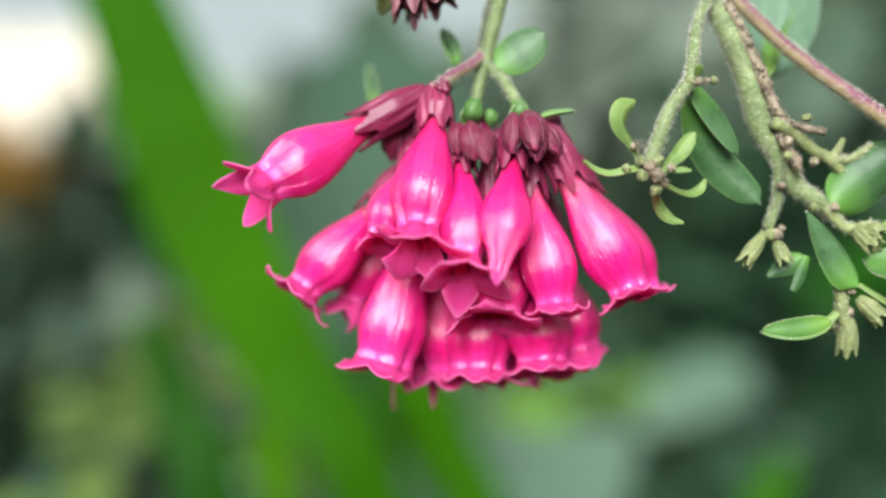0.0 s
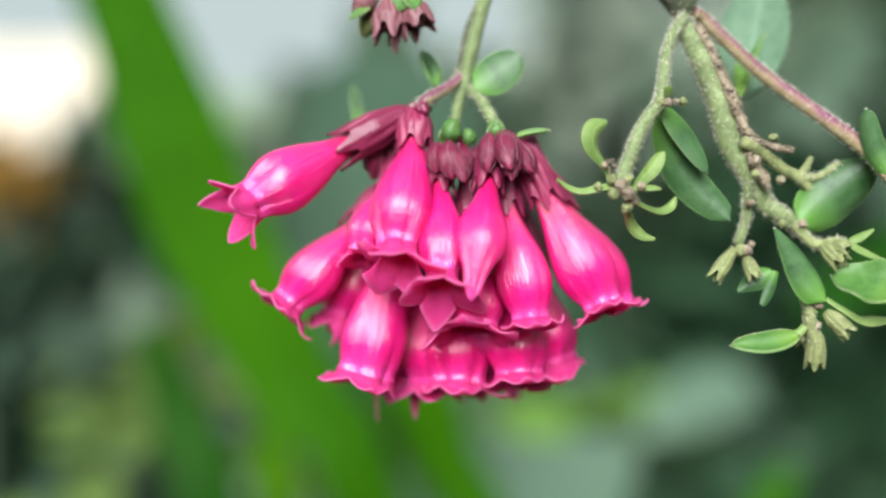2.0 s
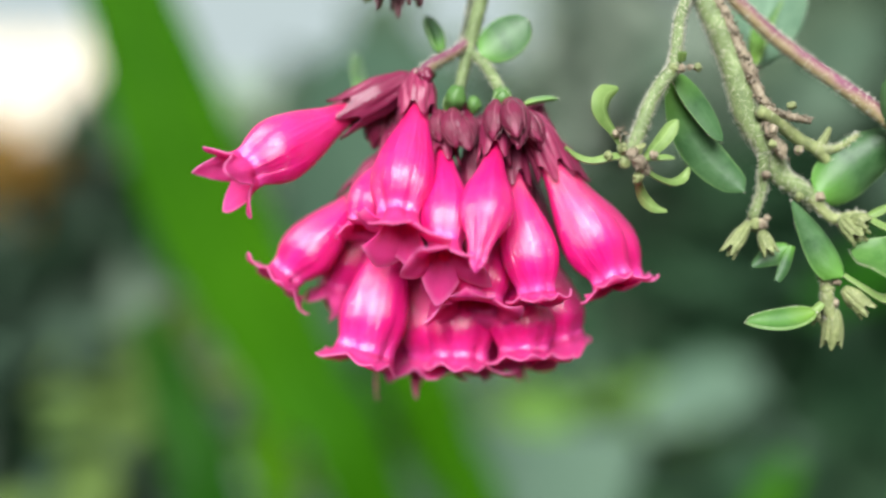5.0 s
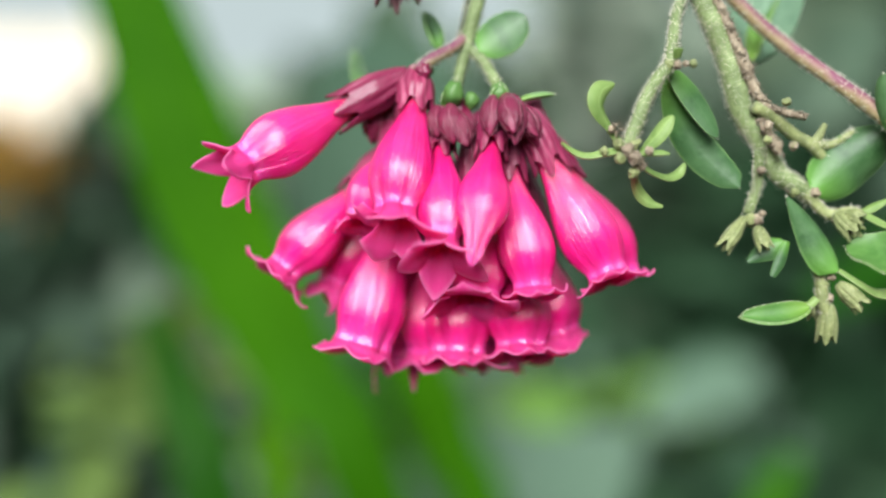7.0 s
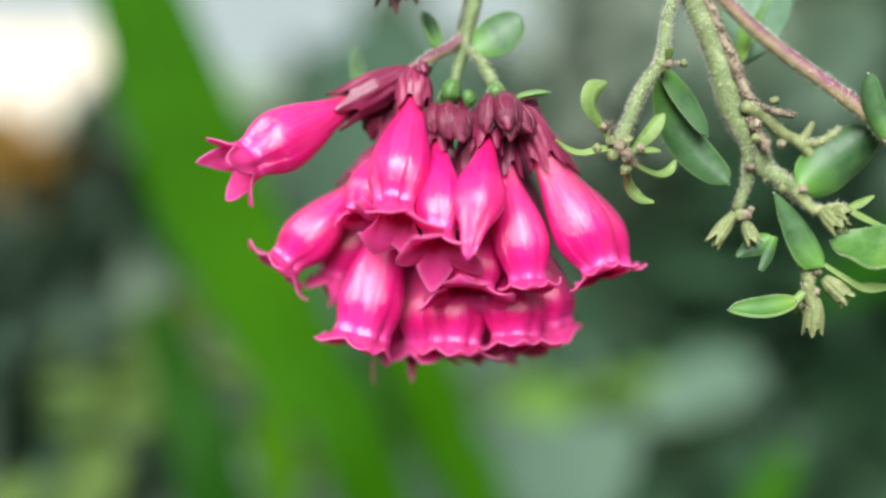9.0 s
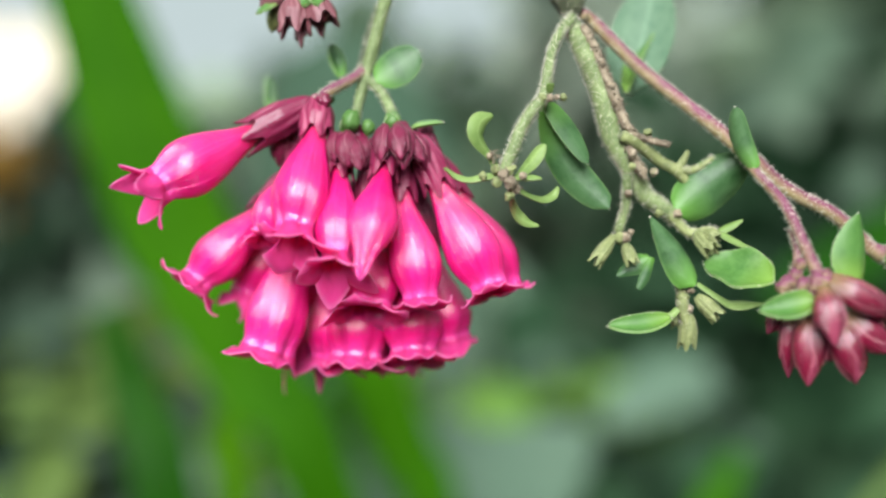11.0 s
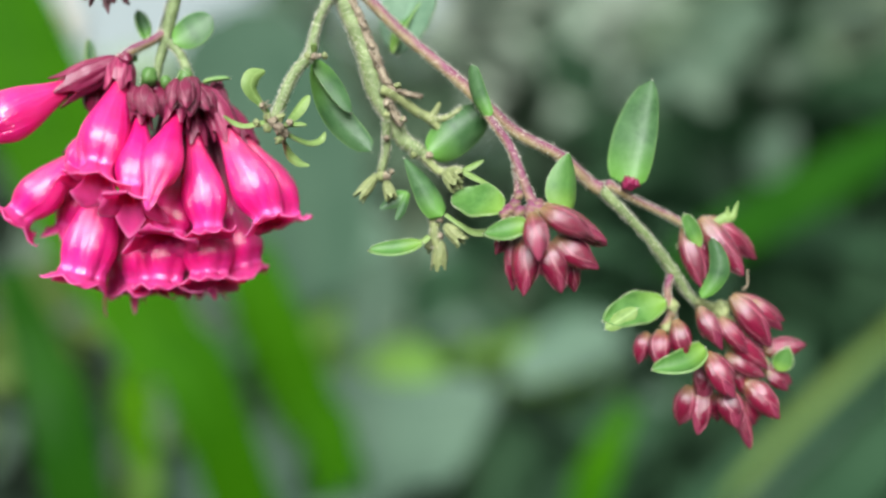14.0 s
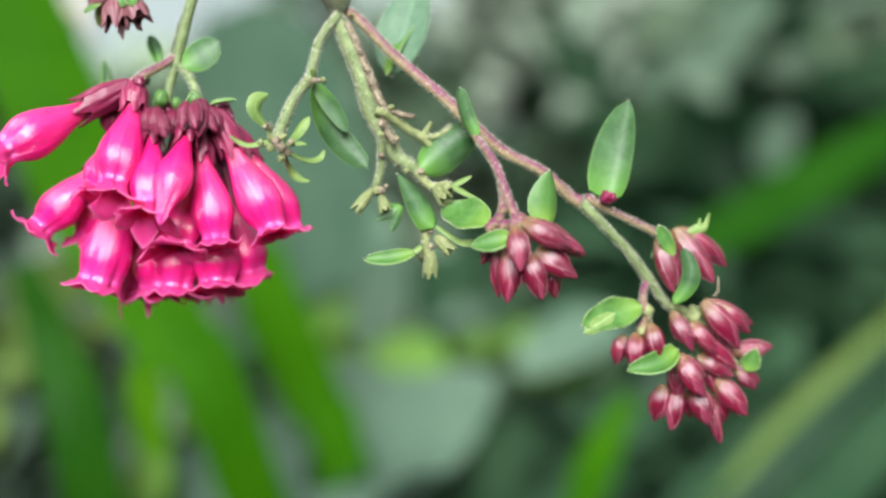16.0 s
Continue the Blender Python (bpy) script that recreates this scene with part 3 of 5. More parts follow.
def bud(parent, base, tip, radius, spin=0.0, mat=None, seed=0.0, label="", split=0.22, name="flower_bud", sepal=None, slim=1.0):
    """A closed bud: a ribbed core wrapped in five overlapping blunt sepals."""
    base, tip = mm(base), mm(tip)
    ax, s, u = axis_frame(base, tip, spin)
    L = (tip - base).length
    R = radius * 0.001
    bow = (s * math.cos(seed * 7) + u * math.sin(seed * 7)) * 0.10
    R *= slim
    rnd = random.Random(seed * 31 + 1)

    def spot(v, r, a):
        return base + ax * (L * v) + bow * (L * v * v) + (s * math.cos(a) + u * math.sin(a) * 0.92) * r

    bm = bmesh.new()
    rows = []
    n, m = 16, 30
    for j in range(n + 1):
        v = j / n
        r0 = profile(BUD, v) * R * 0.93
        row = []
        for i in range(m):
            a = 2 * math.pi * i / m
            wob = 0.08 * noise.noise(Vector((math.cos(a), math.sin(a), v * 2 + seed))) + 0.06 * math.cos(5 * a) * v
            row.append(spot(v, r0 * (1 + wob), a))
        rows.append(row)
    vs = sheet(bm, rows, True)
    cap(bm, vs[-1])
    cap(bm, vs[0][::-1])
    ob = part(name, bm, mat or bud_mat, parent, label)
    for k in range(5):
        bm = bmesh.new()
        rows = []
        top = 1.0 - split * rnd.uniform(0.0, 0.8)
        blunt = rnd.choice((0.9, 1.1, 1.5))
        mid = 2 * math.pi * k / 5 + rnd.uniform(-0.12, 0.12)
        lean = rnd.uniform(-0.25, 0.25)
        open_ = rnd.uniform(0.02, 0.12)
        nn, mx = 12, 8
        for j in range(nn + 1):
            w = j / nn
            v = w * top
            # wide for two thirds, then a blunt round end
            half = 0.80 * (0.75 + 0.25 * min(1, w * 3)) * (1 - max(0.0, (w - 0.55) / 0.45) ** blunt) ** 0.7 if w < 1 else 0.02
            row = []
            for i in range(mx + 1):
                q = 2 * i / mx - 1
                a = mid + half * q + lean * w
                keel = 0.07 * (1 - abs(q)) + (0.05 if q > 0 else -0.02) * abs(q)
                r0 = profile(BUD, min(1, v)) * R * (1.0 + keel + open_ * max(0, w - 0.5) * 2 + 0.03 * noise.noise(Vector((q * 2, w * 3, seed + k))))
                row.append(spot(v, r0 + 0.00004, a))
            rows.append(row)
        sheet(bm, rows)
        part("sepal", bm, sepal or bud_sepal_mat, ob, "", 0.00014)
    return ob


# ---- ground and distance ----
def box_wall(name, x0, x1, y0, y1, z0, z1, mat, label, category):
    bm = bmesh.new()
    bmesh.ops.create_cube(bm, size=1.0)
    bmesh.ops.scale(bm, vec=(x1 - x0, y1 - y0, z1 - z0), verts=bm.verts)
    bmesh.ops.translate(bm, vec=((x0 + x1) / 2, (y0 + y1) / 2, (z0 + z1) / 2), verts=bm.verts)
    bmesh.ops.bevel(bm, geom=bm.edges[:], offset=0.02, segments=2, affect="EDGES")
    me = bpy.data.meshes.new(name)
    bm.to_mesh(me)
    bm.free()
    me.materials.append(mat)
    return tagged(new(name, me), label, category, kind="structure")


def ground():
    bm = bmesh.new()
    edge = [-400, -60, -15, -6] + [-3 + 0.25 * i for i in range(33)] + [8, 15, 60, 400]
    rows = [[Vector((x, y, 0.05 * noise.noise(Vector((x, y, 0))) if abs(x) < 8 and abs(y) < 8 else 0.0)) for x in edge] for y in edge]
    sheet(bm, rows)
    me = bpy.data.meshes.new("ground")
    bm.to_mesh(me)
    bm.free()
    me.materials.append(soil_mat)
    tagged(new("ground", me), "dark garden soil with leaf litter", "ground", kind="structure")


ground()
box_wall("wall_far", -5.0, -1.3, 4.6, 4.8, 0.0, 2.22, wall_mat, "pale sunlit plastered garden wall", "wall")


def scatter_leaves(name, n, place, size, mat, seed, label, category):
    """A mass of small bent leaves as one mesh. place(rnd) gives a spot in metres or None."""
    rnd = random.Random(seed)
    verts, faces = [], []
    while n > 0:
        n -= 1
        p = place(rnd)
        if p is None:
            continue
        L = rnd.uniform(*size)
        d = Vector((rnd.gauss(0, 1), rnd.gauss(0, 0.7), rnd.gauss(-0.2, 0.8))).normalized()
        nrm = Vector((rnd.gauss(0, 0.6), rnd.gauss(-0.6, 0.5), rnd.gauss(0.8, 0.5)))
        s = d.cross(nrm).normalized() * L * rnd.uniform(0.2, 0.34)
        up = s.cross(d).normalized() * L
        k = len(verts)
        p = Vector(p)
        verts += [p, p + d * L * 0.4 + s + up * 0.08, p + d * L * 0.45, p + d * L * 0.4 - s + up * 0.08, p + d * L - up * 0.12]
        faces += [(k, k + 2, k + 1), (k, k + 3, k + 2), (k + 1, k + 2, k + 4), (k + 2, k + 3, k + 4)]
    me = bpy.data.meshes.new(name)
    me.from_pydata([tuple(v) for v in verts], [], faces)
    me.materials.append(mat)
    return tagged(new(name, me), label, category, kind="stuff")


def hedge_spot(rnd):
    x = rnd.uniform(-2.6, 3.2)
    z = rnd.uniform(0.02, 2.8)
    top = float(np.interp(x, (-2.6, -0.75, -0.42, -0.2, 0.0, 0.36, 0.6, 1.0, 3.2), (1.38, 1.44, 1.54, 1.66, 1.70, 1.74, 1.84, 2.05, 2.6)))
    if z > top + 0.12 * noise.noise(Vector((x * 3, 4.2, 0))) + 0.05 * rnd.gauss(0, 1):
        return None
    y = 2.1 + 0.45 * rnd.random() ** 1.5 + 0.3 * noise.noise(Vector((x * 2, z * 2, 0)))
    if noise.noise(Vector((x * 2.6, 9, z * 2.6))) < -0.32:
        y += 0.45
    return (x, y, z)


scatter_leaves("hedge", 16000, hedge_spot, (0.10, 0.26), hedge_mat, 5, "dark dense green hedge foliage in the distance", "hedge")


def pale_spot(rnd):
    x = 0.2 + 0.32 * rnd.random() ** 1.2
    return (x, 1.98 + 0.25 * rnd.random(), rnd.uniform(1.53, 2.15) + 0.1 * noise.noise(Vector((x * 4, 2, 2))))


scatter_leaves("pale_hedge", 400, pale_spot, (0.07, 0.17), pale_hedge_mat, 15, "pale hedge-top leaves with the light put into their colour", "hedge")


def ring_spot(rnd):
    """Unseen shrubs added behind and beside the viewer to cut low sky reflections."""
    a = rnd.uniform(radians(158), radians(382))
    r = rnd.uniform(2.6, 3.3)
    z = rnd.uniform(0.02, 1.35 + 1.1 * abs(math.cos(a)) + 0.3 * noise.noise(Vector((a * 3, 0, 1))))
    return (r * math.cos(a), r * math.sin(a) - 0.2, z)


scatter_leaves("shrubbery", 9000, ring_spot, (0.12, 0.28), hedge_mat, 8, "unseen green shrubs added all around to block low sky light", "shrub")


def low_spot(rnd):
    x = rnd.uniform(-0.95, -0.12)
    z = rnd.uniform(0.05, 1.42 + 0.06 * noise.noise(Vector((x * 5, 1, 1))))
    return (x + 0.05 * rnd.gauss(0, 1), 1.3 + 0.35 * rnd.random() + 0.25 * noise.noise(Vector((x * 4, z * 4, 5))), z)


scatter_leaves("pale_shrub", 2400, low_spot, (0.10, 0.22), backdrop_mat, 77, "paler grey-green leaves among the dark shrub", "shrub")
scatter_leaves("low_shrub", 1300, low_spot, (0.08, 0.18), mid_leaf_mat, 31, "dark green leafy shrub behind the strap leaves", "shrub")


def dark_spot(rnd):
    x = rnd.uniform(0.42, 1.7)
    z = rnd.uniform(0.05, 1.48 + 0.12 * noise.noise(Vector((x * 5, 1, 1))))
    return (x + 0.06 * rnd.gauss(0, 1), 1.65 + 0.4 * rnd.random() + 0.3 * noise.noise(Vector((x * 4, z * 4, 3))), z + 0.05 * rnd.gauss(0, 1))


# its dark leaf colour stands in for shaded gaps
scatter_leaves("dark_shrub", 4000, dark_spot, (0.10, 0.22), mid_leaf_mat, 32, "leafy shrub with shade put into its near-black green", "shrub")


def mixed_spot(rnd):
    x = rnd.uniform(0.02, 0.46)
    z = rnd.uniform(0.85, 1.27 + 0.04 * x)
    return (x, rnd.uniform(0.85, 1.3), z)


def bright_spot(rnd):
    x = rnd.uniform(-0.02, 0.2)
    return (x, rnd.uniform(0.85, 1.2), rnd.uniform(1.0, 1.2))


def right_spot(rnd):
    return (rnd.uniform(0.34, 0.78), rnd.uniform(1.2, 1.5), rnd.uniform(1.35, 1.62))


scatter_leaves("leafy_undergrowth", 85, mixed_spot, (0.08, 0.17), sage_leaf_mat, 61, "mixed sage-green leaves below the spray", "foliage")


def orange_spot(rnd):
    return (rnd.gauss(-0.50, 0.042), 1.22 + rnd.uniform(-0.05, 0.1), rnd.gauss(1.395, 0.02))


scatter_leaves("orange_flowers", 80, orange_spot, (0.03, 0.06), orange_mat, 12, "small orange flowers on the hedge", "flower")


# ---- plants behind ----
def strap_leaf(parent, knots, mat, label="", fold=0.25):
    """A long strap-shaped leaf. knots: (x, y, z, half width) in millimetres."""
    bm = bmesh.new()
    line = spline(knots, 25)
    path = [mm(q[:3]) for q in line]
    rows = []
    for j, (p, q) in enumerate(zip(path, line)):
        t = (path[min(j + 1, len(path) - 1)] - path[max(j - 1, 0)]).normalized()
        s = t.cross(Vector((0, -1, 0.25))).normalized()
        f = s.cross(t)
        w = max(0.4, q[3]) * 0.001
        rows.append([p + s * (w * k / 4) + f * (fold * w * abs(k / 4)) for k in range(-4, 5)])
    sheet(bm, rows)
    return part("strap_leaf", bm, mat, parent, label, 0.0012)


def broad_leaf(parent, base, tip, width, mat, face=(0, -0.6, 0.8), label="", **kw):
    return part("broad_leaf", leaf(mm(base), mm(tip), width * 0.001, face=face, cut=(18, 12), **kw), mat, parent, label, 0.0012)


def olive_spot(rnd):
    return (rnd.gauss(-0.167, 0.03), 0.57 + rnd.uniform(-0.05, 0.08), rnd.gauss(1.218, 0.018))


def leafy_plant(name, at, n, place, size, mat, seed, label, slim=(0.42, 0.62)):
    """A low plant of which each large leaf is a part."""
    rnd = random.Random(seed)
    ob = empty(name, at, label, "plant")
    for _ in range(n):
        p = Vector(place(rnd))
        L = rnd.uniform(*size)
        d = Vector((rnd.gauss(0, 1), rnd.gauss(0, 0.6), rnd.gauss(-0.1, 0.7))).normalized()
        face = Vector((rnd.gauss(0, 0.5), rnd.gauss(-0.7, 0.4), rnd.gauss(0.8, 0.4)))
        part("broad_leaf", leaf(p, p + d * L, L * rnd.uniform(*slim), face=face, cut=(7, 4), fold=0.2, curl=rnd.uniform(-0.15, 0.05)), mat, ob)
    return ob


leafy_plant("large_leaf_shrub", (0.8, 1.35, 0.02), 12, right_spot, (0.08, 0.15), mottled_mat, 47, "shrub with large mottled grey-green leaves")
leafy_plant("pale_leaf_plant", (0.25, 1.1, 0.02), 20, mixed_spot, (0.06, 0.14), grey_leaf_mat, 63, "low plant with pale grey-green leaves")
leafy_plant("bright_leaf_plant", (0.1, 1.0, 0.02), 16, bright_spot, (0.05, 0.12), pale_leaf_mat, 68, "low plant with bright green leaves")
leafy_plant("olive_leaf_plant", (-0.15, 0.57, 0.02), 40, olive_spot, (0.025, 0.05), olive_leaf_mat, 21, "low plant with dull yellow-green leaves")

strap_plant = empty("strap_leaf_plant", (-0.05, 0.62, 0.02), "plant with long bright green strap-shaped leaves", "plant")
strap_leaf(strap_plant, [(-180.0, 360.0, 190.0, 19), (-149.0, 360.0, 115.0, 21), (-128.0, 350.0, 65.0, 25), (-105.0, 350.0, 7.0, 26), (-61.0, 350.0, -71.0, 20), (-31.0, 350.0, -123.0, 16), (40, 440, -500, 20), (-30, 470, -1270, 14)], blade_mat)
strap_leaf(strap_plant, [(-32.0, 420.0, -22.0, 14), (-17.0, 420.0, -65.0, 18), (5.0, 430.0, -120.0, 17), (26.0, 430.0, -175.0, 14), (90, 460, -600, 12), (-20, 470, -1270, 10)], blade_mat)
# dark leaf set in front; its colour also gives the blade foot's shade
strap_leaf(strap_plant, [(-129.0, 320.0, -30.0, 6), (-112.0, 320.0, -77.0, 12), (-95.0, 320.0, -144.0, 15), (-70, 480, -600, 18), (-80, 490, -1270, 12)], dark_blade_mat, "deep green strap leaf, its dark colour also serving as shade")
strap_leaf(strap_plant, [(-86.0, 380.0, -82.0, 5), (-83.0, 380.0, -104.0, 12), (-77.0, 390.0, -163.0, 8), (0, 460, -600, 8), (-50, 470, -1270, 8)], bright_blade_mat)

broad_plant = empty("broad_leaf_plant", (0.25, 0.85, 0.02), "plant with broad grey-green leaves", "plant")
strap_leaf(broad_plant, [(275.0, 600.0, -262.0, 4), (333.0, 620.0, -196.0, 6), (385.0, 640.0, -152.0, 7), (435.0, 650.0, -112.0, 7), (495.0, 660.0, -62.0, 5)], olive_leaf_mat, "olive strap leaf")
broad_leaf(broad_plant, (-22, 560, -70), (-50, 550, 142), 140, bush_mat, face=(0, -1, 0.15), fold=0.1, blunt=0.45, label="dusky grey-green leaf")
broad_leaf(broad_plant, (-82.0, 360.0, -192.0), (125.0, 560.0, -120.0), 115, grey_leaf_mat, face=(-0.1, -0.7, 0.7), fold=0.25, blunt=0.7, wave=0.3)
broad_leaf(broad_plant, (258.0, 620.0, -272.0), (523.0, 720.0, -83.0), 46, bush_mat, face=(-0.5, -0.8, 0.5), fold=0.1, label="long grey-green leaf")
broad_leaf(broad_plant, (345.0, 650.0, -291.0), (560.0, 740.0, -136.0), 60, sage_leaf_mat, face=(-0.4, -0.8, 0.5), fold=0.1, label="long sage-green leaf")
broad_leaf(broad_plant, (173.0, 760.0, -306.0), (322.0, 820.0, -181.0), 60, sage_leaf_mat, face=(-0.4, -0.8, 0.5), fold=0.1, label="long sage-green leaf")
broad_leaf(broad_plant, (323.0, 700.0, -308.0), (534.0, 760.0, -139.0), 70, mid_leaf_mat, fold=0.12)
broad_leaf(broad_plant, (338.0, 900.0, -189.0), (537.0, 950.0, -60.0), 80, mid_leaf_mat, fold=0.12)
broad_leaf(strap_plant, (-85.0, 360.0, -161.0), (-70.0, 360.0, -131.0), 24, pale_leaf_mat, face=(0.2, -0.7, 0.7), label="pale green leaf")
broad_leaf(broad_plant, (-10.0, 1000.0, -186.0), (47.0, 1000.0, -122.0), 130, pale_leaf_mat, face=(0.2, -0.7, 0.7), label="pale green leaf")
broad_leaf(broad_plant, (43.0, 620.0, -143.0), (85.0, 640.0, -105.0), 62, pale_leaf_mat, face=(0.2, -0.7, 0.7), label="pale green leaf")
broad_leaf(broad_plant, (-12.0, 560.0, -136.0), (14.0, 560.0, -106.0), 40, pale_leaf_mat, face=(-0.2, -0.7, 0.7), label="pale green leaf")
broad_leaf(broad_plant, (92.0, 1000.0, -173.0), (155.0, 1000.0, -128.0), 110, grey_leaf_mat, face=(-0.2, -0.7, 0.7), label="pale grey-green leaf")
broad_leaf(broad_plant, (5.0, 430.0, -175.0), (36.0, 430.0, -147.0), 45, mid_leaf_mat, face=(0, -1, 0.3))
broad_leaf(broad_plant, (110.0, 500.0, -224.0), (139.0, 500.0, -136.0), 40, mid_leaf_mat, face=(0, -1, 0.3))
broad_leaf(broad_plant, (236.0, 600.0, -265.0), (522.0, 680.0, -60.0), 34, sage_leaf_mat, face=(-0.5, -0.8, 0.5), fold=0.1)
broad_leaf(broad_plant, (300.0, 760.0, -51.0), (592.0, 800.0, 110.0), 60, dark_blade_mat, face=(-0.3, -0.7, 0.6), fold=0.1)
broad_leaf(strap_plant, (-124.6, 520.0, -136.0), (-109.5, 520.0, -109.2), 26, pale_leaf_mat, face=(0.1, -0.7, 0.7), label="pale green leaf")
broad_leaf(strap_plant, (-121.0, 560.0, -111.0), (-132.8, 560.0, -90.9), 24, pale_leaf_mat, face=(0.1, -0.7, 0.7), label="pale green leaf")
broad_leaf(strap_plant, (-104.1, 600.0, -172.1), (-91.4, 600.0, -146.5), 30, pale_leaf_mat, face=(0.1, -0.7, 0.7), label="pale green leaf")
strap_leaf(broad_plant, [(171.0, 500.0, -224.0, 10), (185.0, 500.0, -175.0, 14), (208.0, 500.0, -125.0, 6)], blade_mat)

# ---- the shrub: woody branch that carries the sprays ----
shrub = empty("flowering_branch", mm((39.0, 8.0, 38.0)), "hairy green and purple branch of a flowering shrub", "branch")
stem(shrub, "main_stem", [(37.0, 20.0, 72.0, 3.2), (38.0, 10.0, 49.0, 2.9), (38.0, 8.0, 43.0, 2.8), (39.0, 8.0, 40.0, 2.7), (39.0, 8.0, 38.0, 1.7), (39.0, 8.0, 37.0, 0.8)], dark_stem, 576, 0.0008, "dark woody stem with a swollen joint", 20, 0.09)
stem(shrub, "side_stem", [(39.4, 6.5, 37.1, 0.9), (37.2, 4.5, 34.1, 0.8), (35.6, 2.0, 30.4, 0.8), (34.8, 0.0, 26.5, 0.85), (34.2, -1.0, 23.3, 1.0), (32.5, -2.0, 21.2, 0.95), (30.7, -2.5, 18.2, 0.95), (29.5, -3.0, 15.0, 1.0), (28.5, -3.0, 12.8, 0.9), (27.8, -3.0, 11.4, 0.5)], green_stem, 1248, 0.0008, "thin hairy green side stem")
stem(shrub, "middle_stem", [(39.0, 8.0, 37.0, 1.4), (41.0, 6.0, 32.0, 1.65), (44.0, 6.0, 25.0, 1.8), (46.0, 6.0, 18.0, 1.85), (49.0, 6.0, 13.0, 1.7), (51.0, 6.0, 9.0, 1.5), (54.0, 6.0, 7.0, 1.35), (56.0, 6.0, 5.0, 1.1)], green_stem, 2000, 0.0008, "thick hairy green stem")
stem(shrub, "dry_twig", [(40.9, 5.5, 35.7, 0.6), (42.7, 5.0, 32.1, 0.75), (44.6, 4.6, 27.3, 0.8), (46.4, 4.4, 23.1, 0.85), (48.0, 4.4, 19.5, 0.8), (49.5, 4.2, 18.0, 0.6), (52.1, 3.8, 17.1, 0.5), (54.5, 3.6, 16.7, 0.45)], brown_stem, 60, 0.0004, "dry scaly brown twig along the stem", 14, 0.25)
stem(shrub, "dry_stub", [(48.1, 4.0, 16.5, 0.6), (49.1, 3.4, 14.3, 0.8), (50.1, 3.0, 12.5, 0.7), (50.7, 3.0, 11.2, 0.4)], brown_stem, 30, 0.0004, "dry broken side twig", 12, 0.4)


def flakes(knots, count, size, seed):
    """Loose bark scales along a dry twig."""
    rnd = random.Random(seed)
    bm = bmesh.new()
    line = spline(knots, 0.5)
    path = [mm(q[:3]) for q in line]
    fr = frames_along(path)
    for _ in range(count):
        i = rnd.randrange(len(path))
        t, sd, up = fr[i]
        a = rnd.uniform(0, 2 * math.pi)
        w = sd * math.cos(a) + up * math.sin(a)
        p = path[i] + w * line[i][3] * 0.001
        L, q = size * rnd.uniform(0.5, 1.3), size * rnd.uniform(0.25, 0.6)
        tip = (t * rnd.uniform(-1, 1) + w * rnd.uniform(0.2, 0.8)).normalized()
        x = tip.cross(w).normalized() * q
        vs = [bm.verts.new(v) for v in (p - x, p + x, p + x * 0.6 + tip * L, p - x * 0.5 + tip * L * 0.8, p + w * q * 0.6 + tip * L * 0.4)]
        for f in ((0, 1, 4), (1, 2, 4), (2, 3, 4), (3, 0, 4), (3, 2, 1), (3, 1, 0)):
            bm.faces.new([vs[k] for k in f])
    return bm


part("flaking_bark", flakes([(40.9, 5.5, 35.7, 0.6), (42.7, 5.0, 32.1, 0.75), (44.6, 4.6, 27.3, 0.8), (46.4, 4.4, 23.1, 0.85), (48.0, 4.4, 19.5, 0.8), (49.5, 4.2, 18.0, 0.6), (52.1, 3.8, 17.1, 0.5), (54.5, 3.6, 16.7, 0.45)], 260, 0.0006, 4), brown_stem, shrub, "flaking brown bark", kind="stuff")
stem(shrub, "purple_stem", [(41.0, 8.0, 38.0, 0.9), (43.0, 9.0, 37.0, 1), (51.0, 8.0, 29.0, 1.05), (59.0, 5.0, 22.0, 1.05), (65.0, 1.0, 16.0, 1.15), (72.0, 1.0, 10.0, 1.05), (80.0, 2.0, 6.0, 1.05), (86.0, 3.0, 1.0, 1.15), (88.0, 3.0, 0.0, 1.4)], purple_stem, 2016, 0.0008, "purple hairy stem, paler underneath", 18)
stem(shrub, "lower_stem", [(88.0, 3.0, 0.0, 1.1), (93.0, 3.0, -5.0, 0.9), (98.0, 4.0, -10.0, 0.9), (102.0, 5.0, -15.0, 1.1), (105.0, 6.0, -19.0, 0.9), (108.0, 7.0, -22.0, 0.8)], green_stem, 1056, 0.0008, "hairy green stem below the fork")
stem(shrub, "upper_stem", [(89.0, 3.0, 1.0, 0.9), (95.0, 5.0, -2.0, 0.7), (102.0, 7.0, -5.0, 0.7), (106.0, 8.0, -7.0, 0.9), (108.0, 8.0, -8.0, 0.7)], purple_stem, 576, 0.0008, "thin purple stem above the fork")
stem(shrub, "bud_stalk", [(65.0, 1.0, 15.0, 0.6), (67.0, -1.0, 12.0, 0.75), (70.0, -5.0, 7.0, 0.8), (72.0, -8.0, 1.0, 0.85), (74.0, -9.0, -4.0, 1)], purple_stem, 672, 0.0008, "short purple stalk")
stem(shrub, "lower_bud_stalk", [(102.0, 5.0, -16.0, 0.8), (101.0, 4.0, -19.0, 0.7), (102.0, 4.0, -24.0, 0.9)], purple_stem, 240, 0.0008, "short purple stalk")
stem(shrub, "spur", [(48.0, 4.0, 12.0, 0.8), (48.0, 5.0, 7.0, 0.75), (47.0, 6.0, 3.0, 0.8)], green_stem, 288, 0.0008)
stem(shrub, "spur", [(47.0, 3.0, 18.0, 0.9), (51.0, 5.0, 16.0, 0.95), (54.0, 6.0, 14.0, 0.9), (56.0, 6.0, 13.0, 0.9), (59.0, 7.0, 10.0, 0.7)], green_twig, 60, 0.0008)
